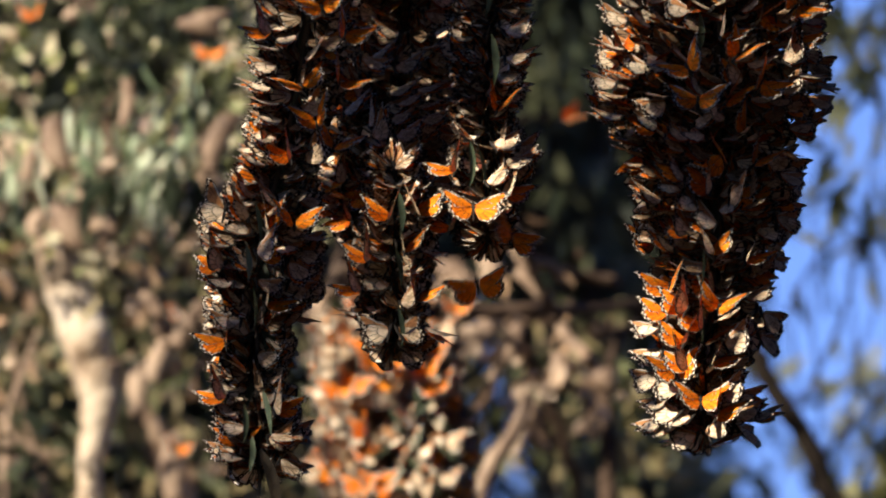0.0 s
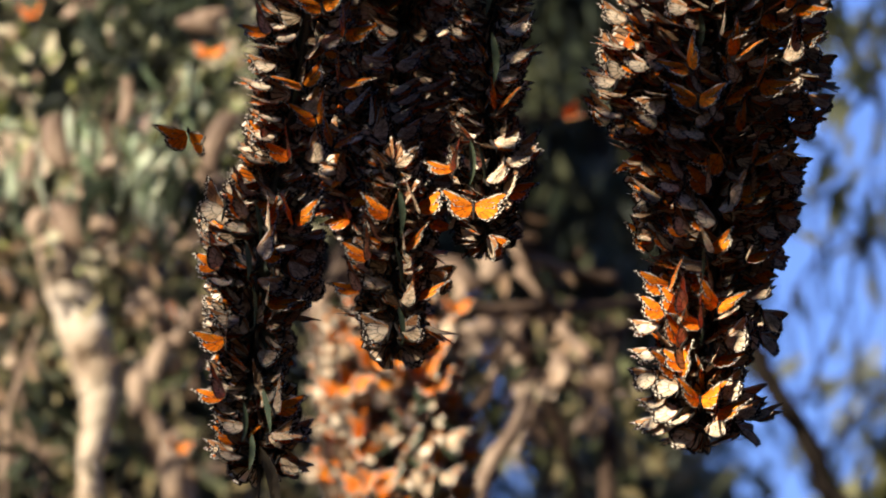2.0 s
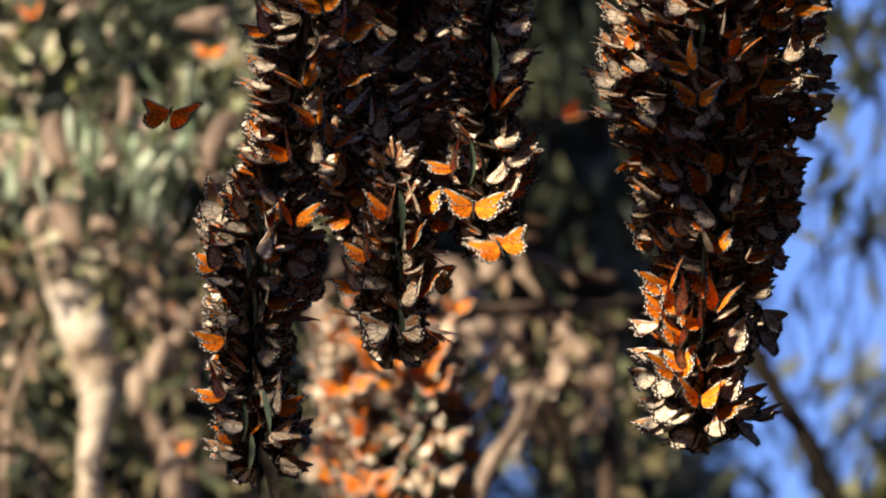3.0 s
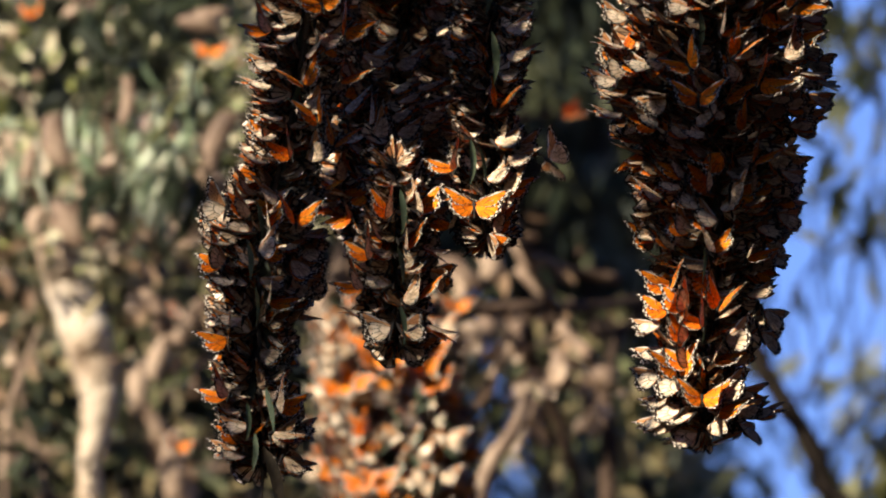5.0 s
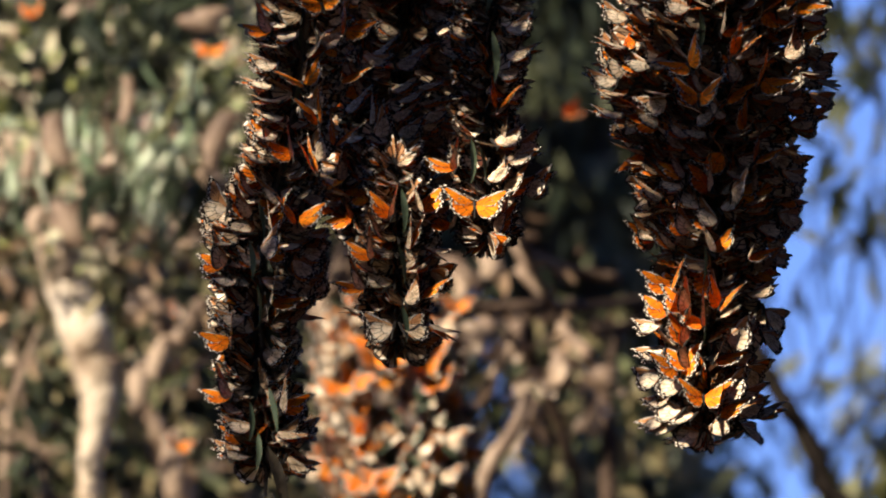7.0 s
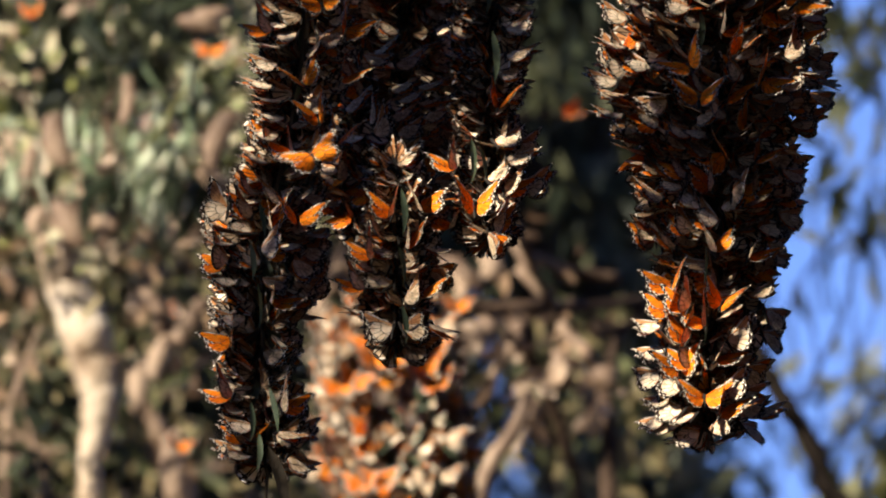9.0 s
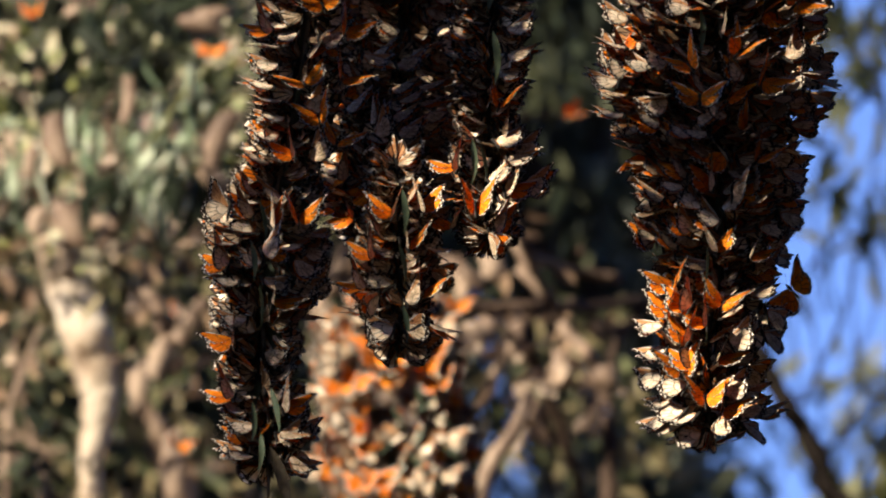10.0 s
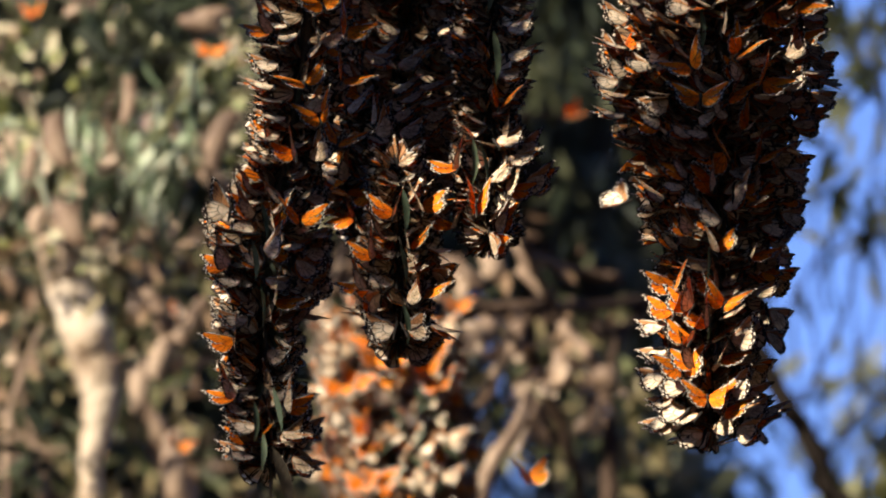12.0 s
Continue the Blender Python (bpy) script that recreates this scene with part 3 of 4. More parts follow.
# the roost tree, unseen, left of the view: its limb carries the twigs, its added foliage shades them
top_z = at(784, -260, 10).z
roost = tree("unseen gum tree with a limb over the clusters and added shade leaves", (-2.3, 10.9, 0), [(-2.25, 10.9, 2.2), (-2.4, 10.7, 4.4), (-2.2, 10.4, 6.6), (-2.4, 10.4, 9.0), (-2.2, 10.5, 11.4)], 0.26, 0.09,
             [([(-2.35, 10.75, 4.2), (-1.2, 10.3, top_z + 0.25), (-0.3, 10.08, top_z + 0.03), (0.45, 10.0, top_z + 0.02), (1.2, 9.95, top_z + 0.2)], 0.07, 0.018),
              ([(-2.3, 10.5, 5.0), (-1.9, 9.4, 5.5), (-1.4, 8.9, 5.5), (-0.9, 8.75, 5.3)], 0.05, 0.012),
              ([(-2.3, 10.5, 5.4), (-1.7, 9.4, 5.9), (-1.0, 8.8, 5.8), (-0.4, 8.8, 5.5)], 0.05, 0.012),
              ([(-2.3, 10.5, 6.2), (-2.6, 8.8, 6.8), (-2.5, 7.4, 6.8), (-1.9, 7.0, 6.5), (-1.3, 6.9, 6.2)], 0.06, 0.012),
              ([(-2.25, 10.5, 6.8), (-1.2, 10.6, 7.6), (0.2, 10.5, 7.9)], 0.06, 0.02)], M_BARK)


def shade(u, v, wide, tall, cover, y=9.9, reach=2.0):
    """Unseen leaves added between the sun and a patch of the clusters, wide and tall units round (u, v); cover: how
    many leaves deep.
    """
    out = []
    for _ in range(int(cover * math.pi * wide * tall * UNIT * UNIT / 0.0008)):
        a, r = rng.uniform(0, 6.283), math.sqrt(rng.random())
        out.append((at(u + wide * r * math.cos(a), v + tall * r * math.sin(a), y + rng.uniform(-0.04, 0.04)) + Vector((0, 0, 0.045)) + SUN_WAY * (reach * rng.uniform(0.86, 1.2)), 0.004, 1))
    return out


rng = random.Random(41)
# added out of view to block sun from chosen patches and flight paths
shade_tufts = (shade(720, 100, 150, 340, 3.2, 10.24) + shade(690, 350, 120, 90, 3.0, 10.22) + shade(605, 210, 42, 300, 2.8, 9.97) + shade(850, 70, 110, 165, 3.0, 9.96) + shade(690, 360, 60, 50, 1.2, 9.97)
         + shade(500, 180, 80, 220, 0.3, 9.95, 6.0) + shade(440, 540, 120, 210, 1.1, 9.95, 6.0) + shade(450, 740, 130, 150, 1.3, 9.96, 6.0) + shade(555, 520, 40, 150, 1.5, 9.96)
         + shade(690, 480, 100, 120, 1.2, 9.96, 6.0) + shade(700, 595, 80, 50, 1.2, 9.94, 5.0) + shade(840, 500, 65, 60, 3.5, 9.85) + shade(1268, 325, 200, 125, 3.4, 9.91, 2.4) + shade(1180, 170, 150, 110, 1.6, 9.91, 5.0) + shade(1320, 60, 160, 140, 1.2, 9.91, 5.0)
         + shade(1250, -220, 260, 120, 1.2) + shade(720, -190, 190, 120, 1.8, 10.15) + shade(370, 370, 50, 60, 0.8, 9.97)
         + shade(790, 150, 42, 150, 3.0, 9.98) + shade(1120, 350, 60, 130, 2.4, 9.99) + shade(300, 745, 120, 85, 2.4, 9.8) + shade(335, 228, 60, 45, 1.3, 9.9) + shade(1470, 655, 80, 45, 2.4, 9.92) + shade(1500, 255, 60, 45, 2.4, 9.9) + shade(695, 640, 90, 80, 2.4, 8.5))
crown(roost, shade_tufts, 0.09, 0.020, M_LEAF, 42, 0.5)
crown(roost, [((-2.2 + rng.uniform(-1.0, 1.2), 10.6 + rng.uniform(-0.6, 1.0), 10.6 + rng.uniform(-1.0, 1.4)), 0.7, 110) for _ in range(16)], 0.14, 0.024, M_LEAF, 43)

# pale forked trunk behind, in the sun
Y1 = 18.0
pale = tree("gum tree with pale peeling bark and sunlit leaves", (at(190, 441, Y1).x, Y1, 0), [at(165, 1500, Y1), at(160, 900, Y1), at(160, 810, Y1), at(176, 735, Y1), at(170, 670, Y1), at(148, 590, Y1), at(120, 515, Y1), at(98, 440, Y1), at(70, 370, Y1 + 0.3), at(0, 260, Y1 + 0.9), at(-170, 60, Y1 + 1.2), at(-260, -500, Y1 + 1.2)], 0.03, 0.05,
            [([at(180, 640, Y1 + 0.02), at(232, 690, Y1 + 0.05), at(270, 755, Y1 + 0.05), at(292, 820, Y1 + 0.1), at(320, 900, Y1 + 0.1), at(330, 1100, Y1)], 0.020, 0.042),
             ([at(105, 420, Y1), at(170, 380, Y1 + 0.1), at(250, 345, Y1 + 0.2), at(420, 330, Y1 + 0.2)], 0.016, 0.006),
             ([at(60, 350, Y1 + 0.3), at(0, 335, Y1 - 0.2), at(-120, 345, Y1 - 0.3)], 0.014, 0.006)], M_BARK_PALE, limb_mat=M_BARK_TAN, girth=(0.03, 0.03, 0.028, 0.030, 0.044, 0.056, 0.060, 0.056, 0.052, 0.046, 0.04, 0.04, 0.04))
rng = random.Random(51)
# the thin brown shoots that arch beside it
for shoot in ((0, 960, 20, 790, 60, 800, 110, 850), (0, 1000, 12, 760, 40, 660, 70, 580), (90, 900, 60, 790, 35, 700, 22, 610), (-30, 700, 20, 760, 70, 800, 120, 800)):
    part("limb", limb_mesh([at(shoot[k], shoot[k + 1], Y1 - 0.9) - Vector(pale.location) for k in (0, 2, 4, 6)], 0.009, 0.005, M_BARK_TAN, rng, 5, 0.002), pale)

# a yellow-green young branch in front of its crown
part("young_branch", limb_mesh([at(u, v, y) - Vector(pale.location) for u, v, y in ((105, 420, Y1), (190, 345, Y1 - 0.9), (272, 255, Y1 - 1.9), (318, 180, Y1 - 1.9), (368, 122, Y1 - 1.9))], 0.011, 0.008, M_LEAF_OLIVE, rng, 5, 0.002), pale)


def scatter(count, u0, u1, v0, v1, near, far, radius, few, many, keep=None):
    """Tufts strewn over a patch of the sight, near to far metres from the trunk's plane."""
    out = []
    while len(out) < count:
        u, v = rng.uniform(u0, u1), rng.uniform(v0, v1)
        if keep is None or keep(u, v):
            out.append((at(u, v, Y1 + rng.uniform(near, far)), radius, rng.randint(few, many)))
    return out


def sunny(u, v):
    return v > 150 or u < 120 or u > 330 or rng.random() < 0.35


def beside(u, v):
    """Clear of the pale trunk and its fork."""
    mid = float(np.interp(v, (380, 440, 515, 590, 670, 735, 900), (75, 98, 120, 148, 170, 178, 165)))
    return v < 370 or (abs(u - mid) > 85 and not (v > 640 and 180 < u < 330))


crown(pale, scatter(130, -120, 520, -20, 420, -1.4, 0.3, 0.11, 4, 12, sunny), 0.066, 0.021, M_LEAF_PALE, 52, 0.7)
crown(pale, scatter(26, 10, 330, 175, 370, -1.6, -0.6, 0.07, 3, 7) + scatter(10, 225, 310, 180, 370, -1.6, -1.0, 0.06, 4, 7), 0.080, 0.022, M_LEAF_MINT, 56, 0.3, "young_leaves")
crown(pale, [(at(u, v, 16.1), 0.035, n) for u, v, n in ((252, 325, 4), (268, 290, 5), (288, 215, 4), (226, 258, 6), (322, 245, 5), (330, 200, 3), (62, 262, 4), (24, 255, 3), (150, 250, 4), (238, 110, 2), (345, 120, 3), (140, 180, 3))], 0.105, 0.024, M_LEAF_MINT, 58, 0.25, "long_leaves")
crown(pale, scatter(30, -80, 500, -20, 400, -1.2, 0.2, 0.06, 2, 6) + scatter(34, -20, 440, 180, 420, -1.7, -1.2, 0.05, 2, 5) + scatter(22, 180, 420, 380, 660, -0.8, 0.4, 0.06, 2, 5, beside) + scatter(8, -60, 60, 380, 900, -0.8, 0.4, 0.06, 2, 5, beside), 0.056, 0.030, M_LEAF_TAN, 57, 0.9, "dead_leaves")
# near-black leaves: shade in the crown given by colour
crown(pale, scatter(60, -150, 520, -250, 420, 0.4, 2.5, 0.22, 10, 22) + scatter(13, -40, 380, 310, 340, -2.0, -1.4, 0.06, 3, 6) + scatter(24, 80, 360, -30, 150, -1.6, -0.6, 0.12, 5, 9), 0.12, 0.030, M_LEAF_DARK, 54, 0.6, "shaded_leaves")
# the same dark colour darkens the low left corner in place of shade
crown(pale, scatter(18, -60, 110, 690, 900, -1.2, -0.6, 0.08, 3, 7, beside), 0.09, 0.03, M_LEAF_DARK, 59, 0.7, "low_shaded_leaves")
crown(pale, scatter(24, -100, 540, 360, 960, 0.3, 2.0, 0.14, 3, 8) + scatter(24, -60, 340, 430, 900, -0.8, -0.3, 0.08, 2, 5, beside), 0.07, 0.028, M_LEAF_DRY, 53, 0.7, "dry_leaves")
crown(pale, scatter(100, -120, 640, 330, 960, 0.8, 2.8, 0.2, 7, 16) + scatter(26, -80, 130, 420, 900, -0.4, 0.6, 0.12, 4, 9, beside) + scatter(16, 190, 340, 400, 660, -0.3, 0.6, 0.1, 4, 9, beside), 0.08, 0.028, M_LEAF_MID, 55, 0.7, "green_leaves")


def bark_strip(u, v, y, tall, wide, lean, label="curled strip of pale tan bark hanging from a twig"):
    """A rolled strip of shed bark."""
    rng = random.Random(int(u * 7 + v))
    tall, wide = tall * UNIT * y / 10, wide * UNIT * y / 10
    verts, faces = [], []
    for i in range(9):
        t = i / 8
        w = wide * 0.4 * (0.45 + 0.55 * math.sin(math.pi * (0.12 + 0.8 * t)))
        for k in range(6):
            a = -1.2 + 2.4 * k / 5
            verts.append((w * math.sin(a) + wide * (0.25 * math.sin(3 * t + u) + rng.uniform(-0.06, 0.06)), -w * 0.7 * math.cos(a), -tall * (t - 0.5)))
    for i in range(8):
        for k in range(5):
            b = i * 6 + k
            faces.append((b, b + 1, b + 7, b + 6))
    ob = tagged(new("bark_strip", mesh_of("bark_strip", verts, faces, [M_BARK_TAN])), label, "bark", "bark strips in the trees")
    ob.modifiers.new("thick", "SOLIDIFY").thickness = 0.004
    ob.matrix_basis = Matrix.Translation(at(u, v, y)) @ Matrix.Rotation(radians(lean), 4, "Y")


for u, v, tall, wide, lean, y in ((392, 255, 110, 56, 8, 16.1), (110, 255, 100, 56, -15, 16.2), (380, 45, 44, 100, 0, 16.1), (220, 185, 90, 30, 5, 16.1), (60, 290, 70, 34, 20, 16.2), (130, 405, 76, 84, 15, 16.4), (190, 412, 70, 40, 0, 16.3), (72, 398, 50, 44, 0, 16.3),
                                  (376, 330, 60, 50, -10, 16.2), (285, 640, 80, 44, 0, 17.2), (335, 580, 100, 44, 15, 17.2), (270, 560, 80, 34, -12, 17.2), (262, 520, 60, 26, 10, 17.2), (240, 690, 90, 50, -20, 17.6), (310, 830, 120, 60, -20, 17.6),
                                  (915, 605, 60, 34, 25, 16.6), (925, 745, 70, 46, 10, 16.6), (604, 470, 130, 70, 10, 17.2), (575, 560, 70, 50, -10, 17.2), (800, 640, 60, 44, 10, 17.2), (880, 650, 110, 16, 30, 16.6),
                                  (815, 492, 60, 84, 0, 16.8), (860, 470, 60, 60, 20, 16.9), (905, 430, 150, 34, -28, 16.8), (950, 515, 100, 24, -55, 16.8), (1022, 612, 96, 26, -35, 16.6), (980, 660, 70, 54, 20, 16.6), (1078, 672, 40, 60, 0, 16.6), (1042, 735, 90, 28, 5, 17.2), (850, 600, 70, 60, 0, 17.6)):
    bark_strip(u, v, y, tall, wide, lean)
for u, v, head, face, lift in ((372, 97, 10, -5, 15), (290, 262, 20, 60, 70), (60, 30, 0, -20, 40), (805, 548, 0, 10, 25), (1010, 208, 60, 30, 60), (310, 795, 0, 30, 30), (325, 560, 10, -60, 80)):
    butterfly(stance(at(u, v, 16.3), head, face, 0, 40), lift, 10, 1.0, "orange butterfly resting on a leaf in the trees", "butterflies in the trees")

# brown tangle in the middle distance
Y2 = 17.0
tangle = tree("thin brown tree with dry leaves and tangled limbs", (at(1075, 441, Y2).x, Y2, 0), [at(1080, 1400, Y2), at(1078, 880, Y2), at(1072, 760, Y2), at(1066, 690, Y2), at(1040, 640, Y2), at(1000, 585, Y2 - 0.1), at(950, 520, Y2)], 0.026, 0.012,
              [([at(1150, 535, Y2 + 0.2), at(1040, 550, Y2), at(930, 548, Y2 - 0.2), at(790, 556, Y2 - 0.3)], 0.013, 0.016),
               ([at(970, 540, Y2 - 0.2), at(930, 450, Y2 - 0.3), at(890, 385, Y2 - 0.4)], 0.012, 0.010),
               ([at(960, 540, Y2), at(925, 575, Y2 - 0.1), at(935, 640, Y2), at(990, 760, Y2 + 0.1), at(1030, 900, Y2 + 0.2)], 0.024, 0.012),
               ([at(915, 560, Y2 - 0.3), at(885, 625, Y2 - 0.5), at(872, 690, Y2 - 0.5), at(835, 735, Y2 - 0.5)], 0.010, 0.006),
               ([at(1066, 690, Y2), at(1095, 600, Y2 + 0.1), at(1150, 540, Y2 + 0.2)], 0.012, 0.010),
               ([at(1000, 585, Y2 - 0.1), at(1060, 590, Y2 - 0.1), at(1130, 570, Y2)], 0.008, 0.006),
               ([at(930, 450, Y2 - 0.3), at(1000, 480, Y2 + 0.3), at(1095, 500, Y2 + 0.4)], 0.009, 0.014)], M_BARK)
rng = random.Random(61)
spots = []
for _ in range(16):
    u, v = rng.uniform(800, 1110), rng.uniform(390, 740)
    spots.append((at(u, v, Y2 + rng.uniform(-0.4, 1.0)), 0.12, rng.randint(2, 6)))
crown(tangle, spots, 0.08, 0.032, M_LEAF_DRY, 62, 0.8)
crown(tangle, [(at(u, v, Y2 - 0.4), 0.035, n) for u, v, n in ((918, 605, 5), (925, 745, 10), (900, 705, 4), (980, 665, 8), (958, 640, 4), (1078, 675, 6), (1045, 730, 4), (800, 600, 8), (845, 590, 4), (800, 490, 6), (1025, 620, 2))], 0.055, 0.032, M_LEAF_TAN, 64, 0.8, "tan_leaves")
spots = []
for _ in range(55):
    u, v = rng.uniform(780, 1150), rng.uniform(560, 960)
    if 830 < u < 970 and v > 690:
        continue
    spots.append((at(u, v, Y2 + rng.uniform(0.8, 3.0)), 0.2, rng.randint(3, 9)))
crown(tangle, spots, 0.10, 0.03, M_LEAF_MID, 63, 0.6, "green_leaves")
pole = tree("leaning pale dead branch stump", (at(800, 441, 16.0).x, 16.0, 0), [at(800, 1300, 16.0), at(845, 890, 16.0), at(905, 775, 16.0), at(935, 700, 16.0)], 0.026, 0.014, [], M_BARK_TAN, "dead_sapling")

# dark tree on the right, against the sky
Y3 = 20.0
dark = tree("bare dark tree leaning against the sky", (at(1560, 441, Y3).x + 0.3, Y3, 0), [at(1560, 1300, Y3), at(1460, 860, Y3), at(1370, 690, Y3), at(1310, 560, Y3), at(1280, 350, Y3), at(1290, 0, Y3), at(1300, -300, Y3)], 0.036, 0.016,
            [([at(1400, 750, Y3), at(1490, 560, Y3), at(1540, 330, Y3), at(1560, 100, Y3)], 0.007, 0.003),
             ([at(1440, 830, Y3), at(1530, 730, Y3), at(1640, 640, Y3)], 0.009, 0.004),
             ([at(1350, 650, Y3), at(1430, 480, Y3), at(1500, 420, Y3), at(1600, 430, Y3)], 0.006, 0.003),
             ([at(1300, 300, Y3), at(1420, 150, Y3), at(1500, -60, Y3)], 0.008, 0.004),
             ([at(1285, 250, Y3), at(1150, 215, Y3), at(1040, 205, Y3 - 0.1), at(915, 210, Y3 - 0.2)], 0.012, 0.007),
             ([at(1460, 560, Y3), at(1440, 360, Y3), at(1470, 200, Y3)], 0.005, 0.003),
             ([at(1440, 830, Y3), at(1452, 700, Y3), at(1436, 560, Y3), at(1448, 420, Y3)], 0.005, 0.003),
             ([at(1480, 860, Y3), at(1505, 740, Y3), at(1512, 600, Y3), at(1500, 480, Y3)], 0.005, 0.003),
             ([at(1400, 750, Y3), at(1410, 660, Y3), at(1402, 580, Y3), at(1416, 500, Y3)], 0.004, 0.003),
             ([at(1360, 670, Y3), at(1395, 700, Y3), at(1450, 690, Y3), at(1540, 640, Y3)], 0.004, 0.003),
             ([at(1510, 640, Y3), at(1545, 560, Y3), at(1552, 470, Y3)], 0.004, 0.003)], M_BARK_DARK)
rng = random.Random(71)
spots = [(at(1520 + rng.gauss(0, 40), rng.gauss(30, 60), Y3 + rng.uniform(-.6, .6)), 0.2, 8) for _ in range(17)]
spots += [(at(1540 + rng.gauss(0, 22), rng.gauss(370, 30), Y3), 0.12, 8) for _ in range(6)]
spots += [(at(rng.uniform(1400, 1600), rng.uniform(60, 480), Y3 + rng.uniform(-.6, .6)), 0.2, 3) for _ in range(9)]
spots += [(at(rng.uniform(940, 1080), rng.uniform(-80, 430), Y3 + rng.uniform(-.6, 1)), 0.2, 12) for _ in range(12)]
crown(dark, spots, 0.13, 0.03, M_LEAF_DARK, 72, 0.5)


# the wood behind
def far_tree(x, y, height, spread, clumps, mat, seed, low=1.0, leaf=0.24, label="tall gum tree in the dark wood behind"):
    rng = random.Random(seed)
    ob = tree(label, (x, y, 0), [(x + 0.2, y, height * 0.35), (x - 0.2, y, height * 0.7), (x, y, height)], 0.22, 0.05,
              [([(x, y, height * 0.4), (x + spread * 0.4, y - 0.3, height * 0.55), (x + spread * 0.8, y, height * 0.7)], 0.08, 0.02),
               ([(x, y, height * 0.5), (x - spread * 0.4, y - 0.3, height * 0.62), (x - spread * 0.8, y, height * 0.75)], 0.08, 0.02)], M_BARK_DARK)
    spots = []
    for _ in range(clumps):
        a, r = rng.uniform(0, 6.28), spread * math.sqrt(rng.random())
        spots.append(((x + r * math.cos(a), y + 0.6 * r * math.sin(a), rng.uniform(low, height)), leaf * 2.1, rng.randint(22, 40)))
    crown(ob, spots, leaf, leaf * 0.3, mat, seed + 1, 0.7)


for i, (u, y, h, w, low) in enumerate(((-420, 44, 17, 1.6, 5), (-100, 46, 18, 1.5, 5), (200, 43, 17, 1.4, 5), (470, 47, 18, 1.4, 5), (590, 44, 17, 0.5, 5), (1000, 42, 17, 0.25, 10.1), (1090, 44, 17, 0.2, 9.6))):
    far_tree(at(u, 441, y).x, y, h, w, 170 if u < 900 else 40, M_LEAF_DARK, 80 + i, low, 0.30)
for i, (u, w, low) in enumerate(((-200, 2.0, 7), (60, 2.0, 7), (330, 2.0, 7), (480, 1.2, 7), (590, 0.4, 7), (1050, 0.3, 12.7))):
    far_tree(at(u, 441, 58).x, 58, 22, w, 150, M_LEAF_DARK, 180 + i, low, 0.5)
far_tree(at(1600, 441, 26).x, 26, at(1500, 745, 26).z, 0.28, 40, M_LEAF_OLIVE, 95, 4.0, 0.18, label="low olive-green gum tree in the wood behind")
far_tree(at(1165, 441, 28).x, 28, at(1165, 800, 28).z, 0.2, 50, M_LEAF_MID, 97, 4.5, 0.18, label="low brown-green gum tree in the wood behind")
# unseen trees round and behind the lens, added to cut the sky light; low towards the sun
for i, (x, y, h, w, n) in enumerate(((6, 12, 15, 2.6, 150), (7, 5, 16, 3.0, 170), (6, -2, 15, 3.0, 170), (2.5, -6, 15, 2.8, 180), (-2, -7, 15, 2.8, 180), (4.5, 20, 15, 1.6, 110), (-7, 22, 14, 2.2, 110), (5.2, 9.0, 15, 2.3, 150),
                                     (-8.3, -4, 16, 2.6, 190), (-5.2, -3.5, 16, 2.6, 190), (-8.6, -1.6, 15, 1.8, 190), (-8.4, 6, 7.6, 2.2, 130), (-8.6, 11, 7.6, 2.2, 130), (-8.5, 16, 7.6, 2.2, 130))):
    far_tree(x, y, h, w, n, M_LEAF_DARK, 120 + i, 1.0, 0.5, "unseen gum tree added round the grove to block sky light")
# tall trees up the slope, out of view, added to keep the far wood in shade
for i, (x, y) in enumerate(((-12, 24), (-10.5, 29), (-14, 31), (-12.5, 35), (-9.5, 22.5), (-12.5, 20.5), (-10.5, 25.8), (-8.5, 27))):
    far_tree(x, y, 28, 3.2, 120, M_LEAF_DARK, 160 + i, 11.0, 0.8, "unseen tall gum tree added to shade the far wood")
# overhead and out of view: added to dim the sky light from above
canopy = tree("unseen gum tree added to keep sky light off the clusters", (2.9, 13.2, 0), [(2.8, 13.2, 3.0), (2.6, 13.0, 6.5), (2.0, 12.6, 9.5), (1.2, 12.0, 11.5)], 0.2, 0.06,
              [([(2.6, 13.0, 6.5), (1.6, 11.6, 8.6), (0.3, 10.5, 9.8)], 0.07, 0.02), ([(2.2, 12.8, 8.5), (2.6, 10.5, 9.8), (2.4, 8.6, 10.4)], 0.07, 0.02), ([(2.2, 12.8, 8.5), (2.9, 8.5, 10.0), (2.2, 3.0, 10.8), (1.6, -1.0, 11.0)], 0.09, 0.02)], M_BARK)
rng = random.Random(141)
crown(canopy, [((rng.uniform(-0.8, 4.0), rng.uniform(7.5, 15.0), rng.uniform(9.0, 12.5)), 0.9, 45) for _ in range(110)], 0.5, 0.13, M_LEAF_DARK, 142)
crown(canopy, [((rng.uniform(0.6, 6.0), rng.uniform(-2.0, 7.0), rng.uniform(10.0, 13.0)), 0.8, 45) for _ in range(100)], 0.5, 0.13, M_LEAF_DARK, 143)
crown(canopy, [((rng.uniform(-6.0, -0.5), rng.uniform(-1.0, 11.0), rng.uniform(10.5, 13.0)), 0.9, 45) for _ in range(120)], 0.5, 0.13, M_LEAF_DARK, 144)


# ---- butterflies on the wing ----
FLYERS = []


def flyer(label, *rows, lean=25.0):
    """rows of (seconds, u, v, y, head, face): the way of one butterfly; between rows it beats its wings."""
    ob = butterfly(stance(at(*rows[0][1:4]), rows[0][4], rows[0][5], 0, lean), 40, 5, 1.0, label, "butterflies on the wing")
    FLYERS.append((ob, rows, lean))


